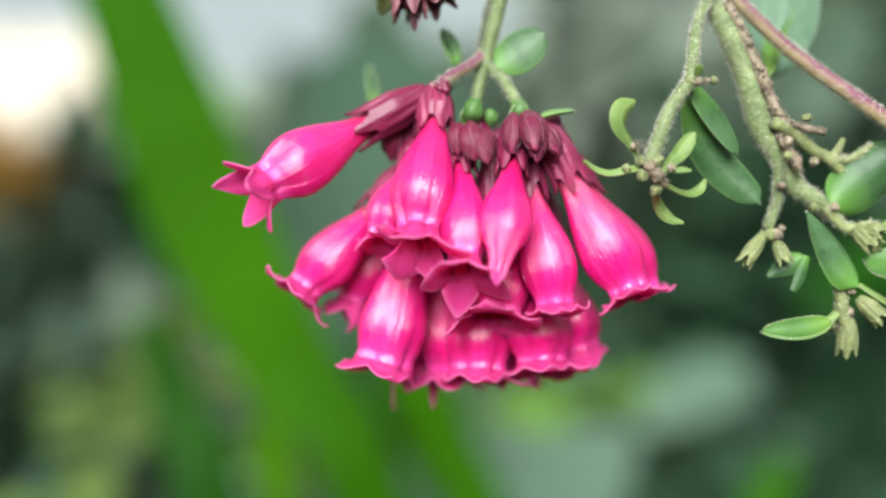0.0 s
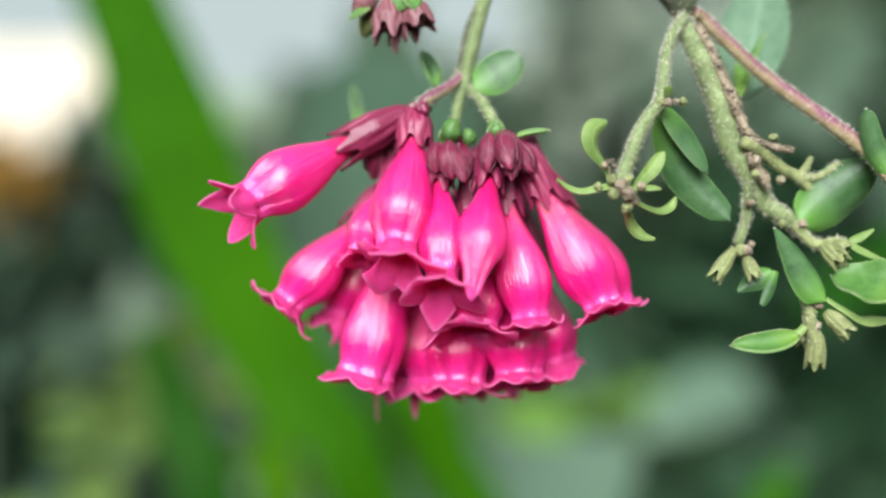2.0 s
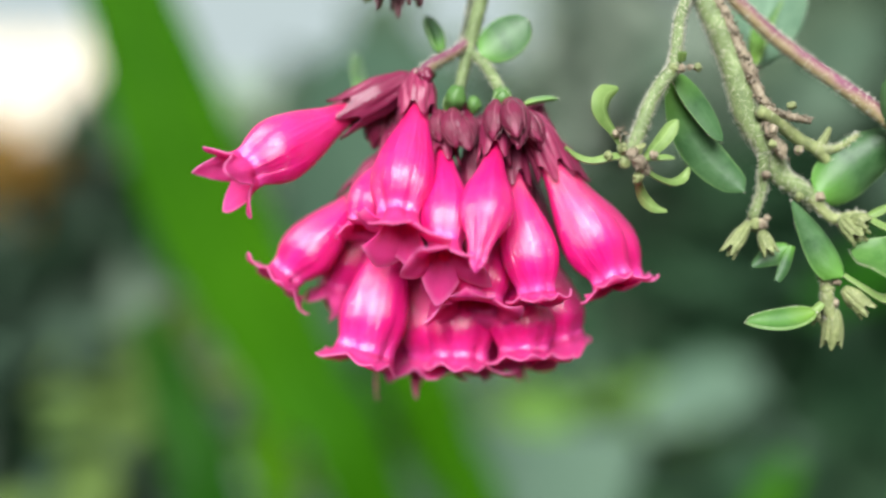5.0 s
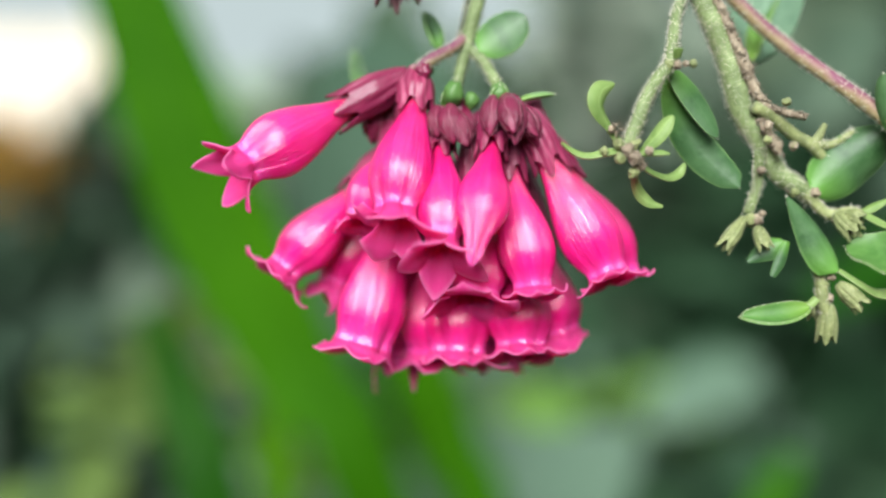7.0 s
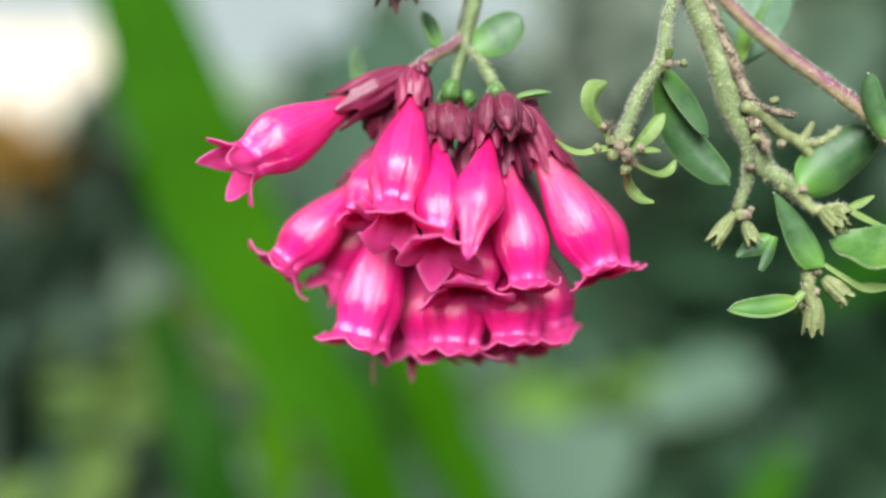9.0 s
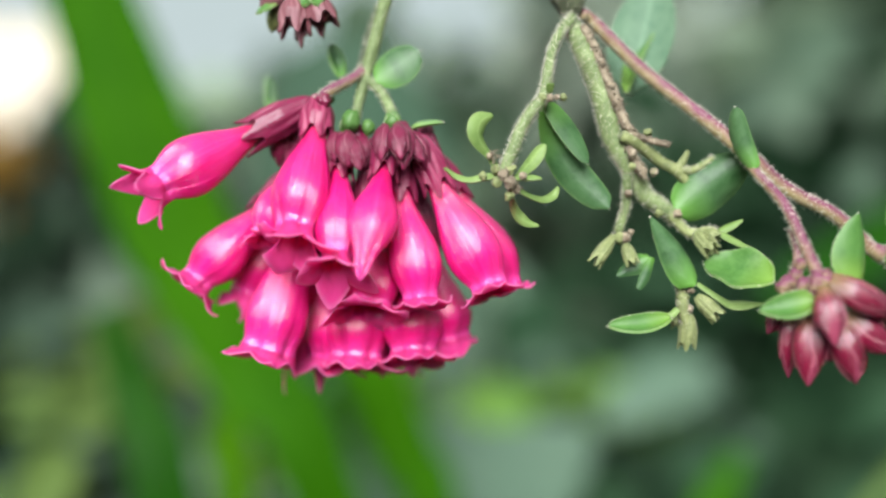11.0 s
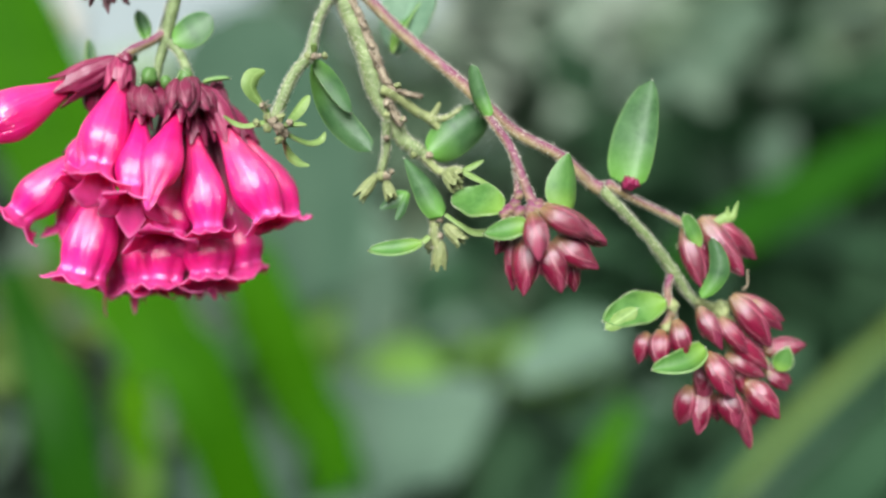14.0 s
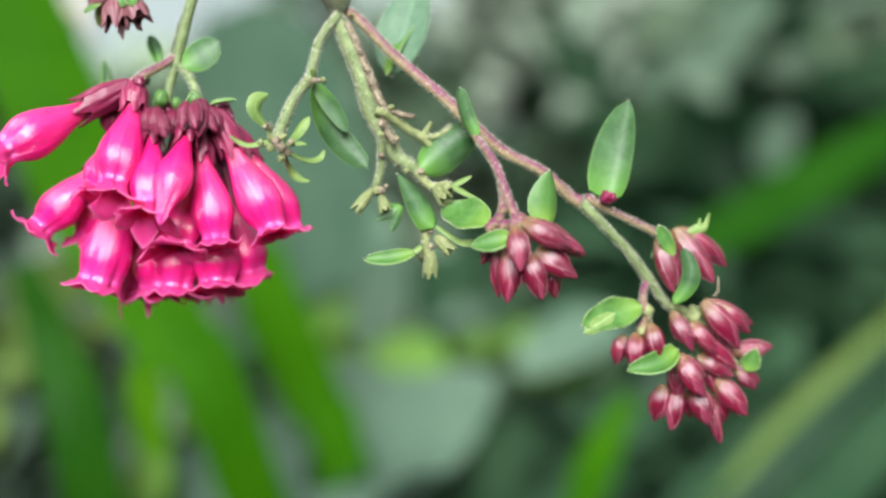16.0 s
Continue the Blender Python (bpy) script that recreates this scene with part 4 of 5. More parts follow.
stem(shrub, "spur", [(56.0, 6.0, 13.0, 0.7), (57.0, 6.0, 14.0, 0.7), (58.0, 6.0, 16.0, 0.35)], green_twig)
stem(shrub, "spur", [(56.0, 6.0, 13.0, 0.7), (59.0, 6.0, 13.0, 0.6), (62.0, 6.0, 15.0, 0.35)], green_twig, 192, 0.0008)
stem(shrub, "spur", [(55.0, 5.0, 6.0, 0.9), (58.0, 5.0, 3.0, 0.8), (61.0, 4.0, 3.0, 1.1), (62.0, 4.0, 3.0, 0.8)], green_twig, 192, 0.0008)
stem(shrub, "spur", [(56.0, 4.0, -4.0, 0.6), (57.0, 4.0, -7.0, 0.8), (57.0, 4.0, -9.0, 1), (58.0, 4.0, -12.0, 0.7)], green_twig, 192, 0.0008)

stem(shrub, "trunk", [(-640, 260, -1310, 14), (-645, 240, -700, 12), (-600, 180, -100, 9), (-420, 120, 210, 7), (-180, 70, 235, 5.5), (0, 40, 190, 4.2), (38, 26, 120, 3.4), (37.0, 19.0, 70.0, 3.1)], dark_stem, 0, 0.0008, "arching woody stem rooted in the ground", 16, 0.1)

# its leaves
add_leaf(shrub, (34.4, 3.0, 22.5), (45.2, 4.0, 6.6), 5.4, face=(-0.2, -0.95, 0.15), fold=-0.28, round_=0.72, blunt=0.40, cup=0.05, arc=0.09, label="dark green leaf with a folded edge")
add_leaf(shrub, (34.8, 1.6, 22.9), (41.4, 1.6, 13.4), 3.4, face=(0.25, -0.9, 0.2), fold=-0.2, round_=0.95, blunt=0.55, arc=-0.03, label="folded-over edge of a green leaf")
add_leaf(shrub, (56.0, 5.0, 6.0), (67.0, 4.0, 15.0), 8.4, face=(0.1, -0.98, 0.05), fold=-0.45, round_=0.95, blunt=0.55, seed=2, wave=0.1, cup=0.04, label="dark green rounded leaf")
add_leaf(shrub, (58.4, 2.0, -5.2), (51.3, 2.0, 5.2), 6.0, face=(0.35, -0.9, 0.25), fold=-0.6, round_=1.5, blunt=0.95, arc=0.05, label="dark green folded leaf")
add_leaf(shrub, (54.8, 2.0, -10.3), (44.9, 2.0, -12.0), 4.0, young_leaf_mat, face=(0.0, -0.75, 0.65), fold=0.5, round_=0.9, curl=0.05, arc=-0.08, label="small boat-shaped green leaf")
add_leaf(shrub, (50.0, 14.0, 26.0), (56.0, 22.0, 48.0), 11.5, backlit_leaf_mat, face=(-0.3, -0.9, 0.1), fold=0.3, round_=1.0, blunt=0.8, label="large green leaf with backlight put into its pale colour")
add_leaf(shrub, (49.0, 12.0, 26.0), (58.0, 20.0, 42.0), 3.4, young_leaf_mat, face=(-0.6, -0.7, 0.1), fold=0.4, round_=1.1, blunt=0.9, arc=-0.08, label="bright green edge of a folded leaf")
add_leaf(shrub, (93.7, 3.0, 0.4), (97.6, 4.0, 20.4), 8.7, face=(-0.3, -0.92, 0.1), fold=-0.3, round_=1.2, blunt=0.55, wave=0.04, cup=0.03, skew=-0.35, label="upright green leaf with a pale rim")
add_leaf(shrub, (66.6, -1.0, 12.6), (63.3, -1.5, 22.0), 3.3, face=(-0.55, -0.8, 0.2), fold=-0.5, round_=0.9, blunt=0.4, arc=-0.07, label="narrow upright green leaf seen on edge")
add_leaf(shrub, (79.6, -8.0, -4.4), (80.1, -7.0, 5.9), 6.6, young_leaf_mat, face=(0.35, -0.9, 0.1), fold=-0.4, round_=1.15, blunt=0.8, skew=-0.35 * 0.5, label="fresh green leaf over the buds")
add_leaf(shrub, (69.0, -3.0, -4.4), (60.2, 4.0, -1.6), 8.4, young_leaf_mat, face=(0.1, -0.85, 0.5), fold=0.35, round_=1.0, blunt=0.75, wave=0.1, label="fresh green leaf beside the buds")
add_leaf(shrub, (72.7, -11.0, -6.9), (65.1, -9.0, -8.4), 5.0, young_leaf_mat, face=(0.0, -0.8, 0.6), fold=0.5, round_=1.1, arc=-0.08, blunt=0.75, label="fresh green folded leaf")
add_leaf(shrub, (100.5, 3.0, -20.8), (88.0, 1.0, -24.9), 7.0, young_leaf_mat, face=(0.2, -0.85, 0.5), fold=0.4, round_=0.9, curl=0.10, wave=0.18, blunt=0.7, label="pale green leaf with a curled tip")

add_leaf(shrub, (94.4, 0.4, -22.2), (88.3, -0.6, -25.9), 3.0, sepal_mat, face=(-0.3, -0.9, 0.2), fold=-0.3, round_=0.9, curl=0.05, wave=0.1, blunt=0.6, label="pale underside of a curled leaf tip")

# ---- the flower cluster ----
stalk = empty("flower_stalk", mm((6.0, 11.0, 28.0)), "green hairy stalk that carries the pink flowers", "stalk")
stem(stalk, "main_stalk", [(-10, 42, 196, 2.4), (14, 30, 110, 2.0), (15.0, 14.0, 69.0, 1.5), (11.0, 12.0, 47.0, 1.2), (9.0, 11.0, 39.0, 1.1), (7.0, 11.0, 31.0, 1.1), (6.0, 11.0, 27.0, 1), (5.0, 10.0, 22.0, 0.8), (5.0, 9.0, 18.0, 0.7)], green_stem, 960, 0.0008, "green stalk")
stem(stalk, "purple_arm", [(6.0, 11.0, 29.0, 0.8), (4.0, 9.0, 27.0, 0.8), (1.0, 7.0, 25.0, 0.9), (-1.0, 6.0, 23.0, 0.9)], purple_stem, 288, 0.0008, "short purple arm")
stem(stalk, "right_arm", [(6.0, 11.0, 28.0, 0.8), (9.0, 10.0, 25.0, 0.8), (11.0, 8.0, 21.0, 0.9), (12.0, 6.0, 18.0, 0.9)], green_stem, 288, 0.0008)
stem(stalk, "thin_twig", [(10.0, 16.0, 44.0, 0.6), (7.0, 14.0, 37.0, 0.6), (6.0, 12.0, 32.0, 0.6), (5.0, 11.0, 28.0, 0.6)], dark_stem, 144, 0.0008, "thin dark twig")
add_leaf(stalk, (8.0, 10.0, 27.0), (15.0, 10.0, 32.0), 6.4, face=(-0.2, -1.0, 0.1), fold=-0.2, round_=0.85, blunt=0.5, label="small rounded green leaf")
add_leaf(stalk, (2.0, 14.0, 28.0), (-0.0, 16.0, 34.0), 3.0, face=(0.4, -0.9, 0.1), fold=0.5, round_=0.9, label="small upright green leaf")
add_leaf(stalk, (-11.0, 24.0, 23.0), (-12.0, 26.0, 30.0), 2.2, face=(0.4, -0.9, 0.1), fold=0.5, label="tiny green leaf")
add_leaf(stalk, (14.0, 6.0, 19.0), (19.0, 6.0, 20.0), 1.9, young_leaf_mat, face=(0, -0.4, 0.9), fold=0.6, label="tiny green leaf")
add_leaf(stalk, (4.0, 8.0, 18.0), (4.0, 6.0, 21.0), 3.0, young_leaf_mat, face=(0, -1, 0), fold=0.3, label="tiny green bract")
add_leaf(stalk, (11.0, 5.0, 18.0), (11.0, 4.0, 21.0), 2.8, young_leaf_mat, face=(0, -1, 0.2), fold=0.3, label="tiny green bract")

for i, (p, r) in enumerate((((4.4, 5.6, 20.0), 1.5), ((11.0, 5.0, 20.0), 1.3), ((7.0, 7.5, 19.2), 1.1), ((0.6, 8.5, 24.0), 0.9))):
    part("bract_cup", knob(p, r, i + 6.1, 1.2, 0.35), cup_mat, stalk, "smooth green cup under the flowers")

tagged(cluster, "hanging cluster of shiny bright pink bell flowers", "flower")
# root, base, mouth, radius, the way the mouth looks, tips of lobes
bell_flower(cluster, (-2.2, 9.0, 23.2), (-10.4, 9.0, 18.8), (-25.0, 2.2, 9.2), 4.6, (-0.74, -0.42, -0.53), ((-32.8, 2.6, 8.7), (-30.7, 0.7, 12.4), (-28.5, 3.2, 3.3), (-23.8, 0.4, 2.2)), flare=50, recurve=25, lobe=1.5, skirt=0.34, sharp=1.4, cup=0.5, seed=1)
bell_flower(cluster, (-5.0, 14.0, 13.0), (-9.3, 13.0, 6.9), (-20.6, 10.5, -5.7), 4.0, (-0.62, -0.18, -0.75), ((-25.7, 8.0, -2.0), (-16.8, 9.0, -11.3)), flare=70, recurve=100, lobe=1.3, seed=2)
bell_flower(cluster, (-0.9, 8.0, 24.0), (-0.9, 6.6, 19.4), (-3.4, -0.8, 2.5), 4.4, (-0.05, -0.47, -0.88), ((-9.6, 1.5, 3.6), (4.0, -6.8, -0.6), (-2.0, 0.4, -4.5)), flare=42, recurve=45, lobe=1.5, skirt=0.72, sharp=1.4, cup=0.6, seed=3)
bell_flower(cluster, (10.2, 5.4, 18.5), (10.2, 3.6, 13.4), (7.0, -8.2, -4.9), 3.7, (-0.15, -0.3, -0.9), closed=True, spin=0.5, seed=4)
bell_flower(cluster, (2.5, 8.0, 18.0), (2.7, 6.5, 12.6), (3.0, -2.0, -1.4), 3.5, (0.0, -0.5, -0.86), ((-3.3, -0.6, -5.6), (9.6, -0.6, -6.8), (1.6, 0.4, -9.7)), flare=50, recurve=30, lobe=1.8, skirt=0.62, sharp=1.05, cup=0.55, seed=5)
bell_flower(cluster, (12.0, 8.0, 16.0), (12.3, 6.0, 9.6), (15.8, 2.4, -7.9), 3.95, (0.10, -0.15, -1.0), ((20.6, 2.4, -7.2), (11.8, 2.0, -8.8)), lobe=1.1, seed=6)
bell_flower(cluster, (15.2, 6.0, 17.5), (17.4, 6.4, 11.4), (26.6, 4.0, -6.0), 4.25, (0.34, -0.22, -0.9), ((22.0, 2.6, -8.9), (31.6, 2.2, -5.0)), lobe=1.05, seed=7)
bell_flower(cluster, (16.8, 10.0, 15.5), (20.6, 10.5, 9.6), (29.3, 10.0, -6.0), 4.2, (0.3, 0.0, -0.95), lobe=0.8, spin=0.5, seed=8)
bell_flower(cluster, (-2.6, 15.0, 14.0), (-4.0, 13.0, 6.5), (-8.8, 9.2, -16.8), 4.2, (-0.28, -0.12, -0.95), ((-15.4, 5.6, -16.4), (-4.2, 8.9, -20.3)), flare=60, recurve=80, lobe=1.25, skirt=0.4, seed=9, late=1.2, gape=1.0)
bell_flower(cluster, (1.0, 20.0, 10.0), (-1.0, 21.0, 2.0), (-4.2, 22.0, -18.0), 4.8, (-0.05, 0.05, -1.0), ((-7.6, 22.0, -26.2), (-1.5, 20.0, -25.4)), flare=24, recurve=0, lobe=1.1, skirt=0.22, sharp=1.0, seed=10)
bell_flower(cluster, (7.0, 9.0, 14.0), (8.6, 9.0, 4.0), (7.2, 5.6, -9.6), 4.4, (-0.08, -0.38, -0.92), ((0.1, 3.1, -12.8),), flare=74, lobe=1.25, seed=11, gape=0.8)
bell_flower(cluster, (11.0, 13.0, 11.0), (13.0, 13.0, 2.0), (14.6, 10.6, -16.9), 4.5, (0.05, -0.22, -1.0), ((9.2, 8.1, -18.0),), flare=74, lobe=1.25, seed=12, late=1.3, gape=0.35)
bell_flower(cluster, (14.0, 16.0, 12.0), (16.4, 16.0, 2.0), (20.2, 15.5, -15.2), 4.2, (0.25, 0.0, -0.97), ((24.6, 15.0, -14.5),), flare=60, recurve=40, lobe=1.2, seed=13, late=1.35, gape=0.5)
bell_flower(cluster, (-3.5, 12.0, 17.0), (-4.5, 11.0, 12.6), (-8.6, 6.0, 1.4), 3.7, (-0.25, -0.35, -0.88), ((-12.0, 4.0, -0.6),), lobe=1.1, seed=14)
bell_flower(cluster, (-5.0, 18.0, 12.0), (-7.4, 19.0, 6.5), (-14.2, 18.0, -8.0), 3.8, (-0.3, -0.1, -0.9), ((-15.2, 16.5, -13.0),), flare=42, recurve=20, lobe=1.15, seed=15)
bell_flower(cluster, (4.5, 16.0, 11.0), (4.6, 16.0, 2.0), (5.2, 12.6, -18.2), 4.5, (-0.05, -0.18, -1.0), ((0.6, 10.5, -18.4),), flare=74, lobe=1.25, seed=16, late=1.2, gape=0.7, skirt=0.4)
bell_flower(cluster, (8.0, 22.0, 12.0), (9.5, 23.0, 3.0), (11.0, 22.0, -17.8), 4.6, (0.0, 0.0, -1.0), ((9.0, 18.0, -22.2),), flare=36, recurve=10, lobe=1.2, skirt=0.4, seed=17)
bell_flower(cluster, (2.0, 20.0, 10.0), (1.6, 18.0, 1.0), (0.6, 17.0, -18.6), 4.5, (-0.05, 0.0, -1.0), (), flare=50, recurve=50, lobe=1.0, spin=0.3, seed=18, late=1.35, gape=0.2)
# pods of flowers still to come, packed round the roots
pods = (
    ((2.0, 5.0, 18.0), (2.0, 3.0, 13.0), 1.7), ((4.0, 4.0, 18.0), (4.0, 1.0, 12.0), 1.9), ((5.0, 3.0, 17.0), (6.0, 1.0, 11.0), 1.7), ((6.0, 8.0, 18.0), (7.0, 6.0, 12.0), 1.8), ((8.0, 10.0, 18.0), (8.0, 8.0, 13.0), 1.7),
    ((10.0, 2.0, 19.0), (9.0, -1.0, 13.0), 1.8), ((12.0, 1.0, 19.0), (12.0, -3.0, 12.0), 1.9), ((13.0, 2.0, 19.0), (14.0, -2.0, 11.0), 1.9), ((13.0, 3.0, 18.0), (16.0, 0.0, 12.0), 1.9), ((14.0, 5.0, 18.0), (18.0, 3.0, 12.0), 1.9),
    ((15.0, 8.0, 18.0), (20.0, 6.0, 13.0), 1.8), ((15.0, 10.0, 19.0), (19.0, 8.0, 15.0), 1.7), ((12.0, 6.0, 19.0), (11.0, 8.0, 15.0), 1.7), ((15.0, 9.0, 19.0), (18.0, 9.0, 18.0), 1.5),
    ((-7.0, 12.0, 20.0), (-9.0, 13.0, 12.0), 2.4), ((-4.0, 12.0, 20.0), (-6.0, 14.0, 13.0), 2.1), ((-3.0, 9.0, 22.0), (-5.0, 9.0, 19.0), 1.6), ((-2.0, 9.0, 21.0), (-3.0, 10.0, 15.0), 1.7))
for i, (r, e, q) in enumerate(pods):
    rnd = random.Random(i + 40)
    e = tuple(a + (v - a) * 0.86 + rnd.uniform(-0.5, 0.5) for v, a in zip(e, r))
    bud(cluster, r, e, q * rnd.uniform(0.72, 0.98), rnd.uniform(0, 6), calyx_mat, 20 + i, "dark maroon calyx pod", 0.3, "calyx_pod", pod_sepal_mat)
for i, (p, r) in enumerate((((-0.0, 6.0, 23.0), 1.3), ((-0.0, 6.0, 21.0), 1.2), ((5.0, 8.0, 18.0), 1.6), ((12.0, 5.0, 18.0), 1.9), ((14.0, 6.0, 17.0), 1.8), ((-6.0, 12.0, 19.0), 1.4))):
    part("receptacle", knob(p, r, i), calyx_mat, cluster, "dark knobbly flower base")

# ---- bud clusters ----
def bud_cluster(name_at, label, items, group="bud clusters"):
    ob = empty("bud_cluster", mm(name_at), label, "flower bud", group)
    rnd = random.Random(int(abs(name_at[0]) * 10))
    for b, t, r in items:
        b = tuple(v - 0.16 * (w - v) for v, w in zip(b, t))
        bud(ob, b, t, r * rnd.uniform(0.97, 1.1), rnd.uniform(0, 6), seed=rnd.uniform(0, 50), split=rnd.uniform(0.2, 0.5), slim=rnd.uniform(0.80, 0.92))
    return ob


c1 = bud_cluster((74.0, -9.0, -4.0), "drooping cluster of crimson flower buds", (
    ((76.0, -11.0, -4.6), (83.9, -12.0, -8.6), 2.6), ((76.9, -9.0, -4.2), (86.7, -8.0, -9.7), 2.2), ((81.9, -8.0, -7.2), (87.5, -7.0, -10.3), 1.8), ((78.8, -8.0, -9.7), (85.0, -8.0, -15.0), 2.4),
    ((73.2, -13.0, -5.9), (74.4, -15.0, -13.0), 2.4), ((75.8, -11.0, -10.7), (79.2, -12.0, -18.1), 2.6), ((72.7, -9.0, -9.7), (72.3, -9.0, -19.2), 2.6), ((70.8, -6.0, -9.7), (69.9, -6.0, -18.5), 1.8),
    ((74.7, -8.0, -10.9), (76.1, -9.0, -15.7), 2.0), ((81.1, -4.0, -13.2), (81.9, -4.0, -18.9), 1.7), ((69.8, -5.0, -8.3), (67.9, -5.0, -12.3), 1.5)))
for i, (b, e, r) in enumerate((((71.3, -8.0, -2.5), (69.5, -9.0, -3.8), 1.1), ((71.7, -8.0, -0.9), (70.6, -9.0, -2.5), 0.9), ((70.7, -8.0, -3.7), (68.3, -9.0, -4.8), 1.2), ((72.1, -9.0, -3.8), (70.1, -10.0, -5.2), 1.1), ((74.0, -9.0, -3.0), (75.3, -10.0, -3.6), 1.2), ((73.5, -9.0, -3.8), (72.6, -10.0, -5.4), 1.2))):
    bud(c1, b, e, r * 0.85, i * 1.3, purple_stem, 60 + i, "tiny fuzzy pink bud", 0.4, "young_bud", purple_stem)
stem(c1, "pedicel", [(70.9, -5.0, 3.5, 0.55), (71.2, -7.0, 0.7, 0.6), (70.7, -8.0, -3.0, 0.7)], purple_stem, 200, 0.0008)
c2 = bud_cluster((106.0, 7.0, -6.0), "small cluster of crimson flower buds", (
    ((104.4, 4.0, -8.6), (107.6, 3.0, -18.1), 2.4), ((108.9, 6.0, -6.7), (115.9, 5.0, -15.9), 2.5), ((110.5, 8.0, -6.1), (118.1, 8.0, -10.7), 2.3), ((113.2, 9.0, -7.0), (119.0, 9.0, -13.8), 2.1),
    ((110.1, 8.0, -7.9), (114.2, 8.0, -15.6), 2.1), ((106.8, 7.0, -9.3), (110.2, 7.0, -17.4), 2.0)))
c3 = bud_cluster((109.0, 6.0, -25.0), "large heavy cluster of crimson flower buds", (
    ((107.1, 2.0, -23.0), (110.3, 1.0, -29.9), 2.1), ((111.2, 2.0, -24.8), (114.9, 1.0, -30.8), 2.2), ((114.2, 3.0, -21.1), (121.4, 2.0, -28.7), 2.6), ((115.5, 5.0, -20.5), (124.6, 5.0, -24.4), 1.9),
    ((118.1, 4.0, -21.6), (123.2, 4.0, -26.8), 1.9), ((121.3, 7.0, -30.5), (128.9, 8.0, -29.2), 2.1), ((113.0, 3.0, -27.4), (119.9, 2.0, -33.7), 2.1), ((108.2, 0.0, -31.4), (112.9, -1.0, -38.2), 2.9),
    ((113.4, 4.0, -31.6), (119.1, 3.0, -35.9), 2.0), ((117.3, 5.0, -36.7), (122.8, 4.0, -43.1), 2.7), ((121.7, 8.0, -33.9), (127.1, 8.0, -37.0), 1.6), ((122.0, 7.0, -35.2), (125.6, 7.0, -38.7), 1.5),
    ((108.0, 4.0, -33.3), (108.3, 3.0, -39.8), 2.1), ((105.5, 5.0, -38.1), (104.5, 5.0, -44.8), 2.4), ((108.3, 5.0, -38.4), (108.0, 4.0, -46.3), 2.2), ((112.1, 3.0, -38.1), (113.5, 2.0, -44.9), 2.9),
    ((115.7, 6.0, -40.8), (116.7, 5.0, -49.5), 1.7), ((118.1, 7.0, -39.4), (119.0, 7.0, -45.3), 1.9), ((99.3, 2.0, -27.1), (98.6, 1.0, -32.9), 2.1), ((97.0, 4.0, -27.6), (95.0, 4.0, -32.4), 1.8),
    ((102.1, 1.0, -25.2), (104.2, 0.0, -31.8), 2.5), ((110.7, 6.0, -39.2), (112.2, 6.0, -43.9), 1.8), ((117.1, 6.0, -28.9), (120.7, 6.0, -32.4), 1.9), ((111.9, 6.0, -33.6), (113.7, 6.0, -37.1), 2.2),
    ((115.4, 6.0, -34.2), (117.9, 6.0, -39.4), 2.0)))
add_leaf(c3, (107.2, 0.0, -29.3), (96.8, -2.0, -33.1), 5.6, young_leaf_mat, face=(0, -0.75, 0.65), fold=0.55, round_=1.0, blunt=0.6, arc=-0.13, label="fresh green bract under the buds")
add_leaf(c3, (123.3, 6.0, -34.5), (124.8, 5.0, -29.7), 4.0, young_leaf_mat, face=(-0.2, -0.9, 0.3), fold=0.3, blunt=0.9, label="tiny green bract")
add_leaf(c2, (106.8, 1.0, -20.1), (108.5, 1.0, -9.0), 3.7, face=(-0.25, -0.95, 0.15), fold=-0.35, arc=0.2, blunt=0.4, round_=0.9, label="small curved green leaf")
add_leaf(c2, (106.6, 2.0, -10.7), (103.5, 2.0, -4.6), 3.0, young_leaf_mat, face=(-0.2, -0.9, 0.3), fold=0.3, round_=0.8, blunt=0.5, label="tiny green bract")
add_leaf(c2, (105.0, 5.0, -9.0), (103.0, 5.0, -11.0), 1.6, young_leaf_mat, face=(0, -0.9, 0.3), fold=0.3, label="tiny green bract")
part("withered_tip", ribbon([(110.0, 6.0, -7.0, 0.9), (113.0, 6.0, -5.0, 1), (114.0, 6.0, -5.0, 0.7), (115.0, 6.0, -2.0, 0.15)]), sepal_mat, c2, "dry pale wisp")
part("withered_tip", ribbon([(113.0, 6.0, -6.0, 0.6), (113.0, 6.0, -4.0, 0.4), (113.0, 6.0, -3.0, 0.1)]), sepal_mat, c2, "dry pale wisp")
part("withered_tip", ribbon([(117.0, 6.0, -15.0, 0.12), (117.0, 6.0, -18.0, 0.16), (116.0, 6.0, -19.0, 0.2)]), brown_stem, c2, "dry pale wisp")
for cc, p, r in ((c1, (74.0, -9.0, -4.0), 1.7), (c1, (72.0, -8.0, -6.0), 1.6), (c1, (69.0, -8.0, -5.0), 1.2), (c1, (76.0, -9.0, -6.0), 1.4), (c2, (106.0, 7.0, -7.0), 1.5), (c2, (109.0, 7.0, -7.0), 1.5),
                 (c3, (102.0, 4.0, -22.0), 1.3), (c3, (112.0, 6.0, -23.0), 1.9), (c3, (115.0, 6.0, -29.0), 2.4), (c3, (111.0, 6.0, -34.0), 2.4), (c3, (118.0, 6.0, -34.0), 2.0), (c3, (110.0, 5.0, -26.0), 1.5), (c3, (101.0, 4.0, -26.0), 1.2)):
    part("receptacle", knob(p, r, p[0]), green_twig if cc is c3 else purple_stem, cc, "knobbly bud base")
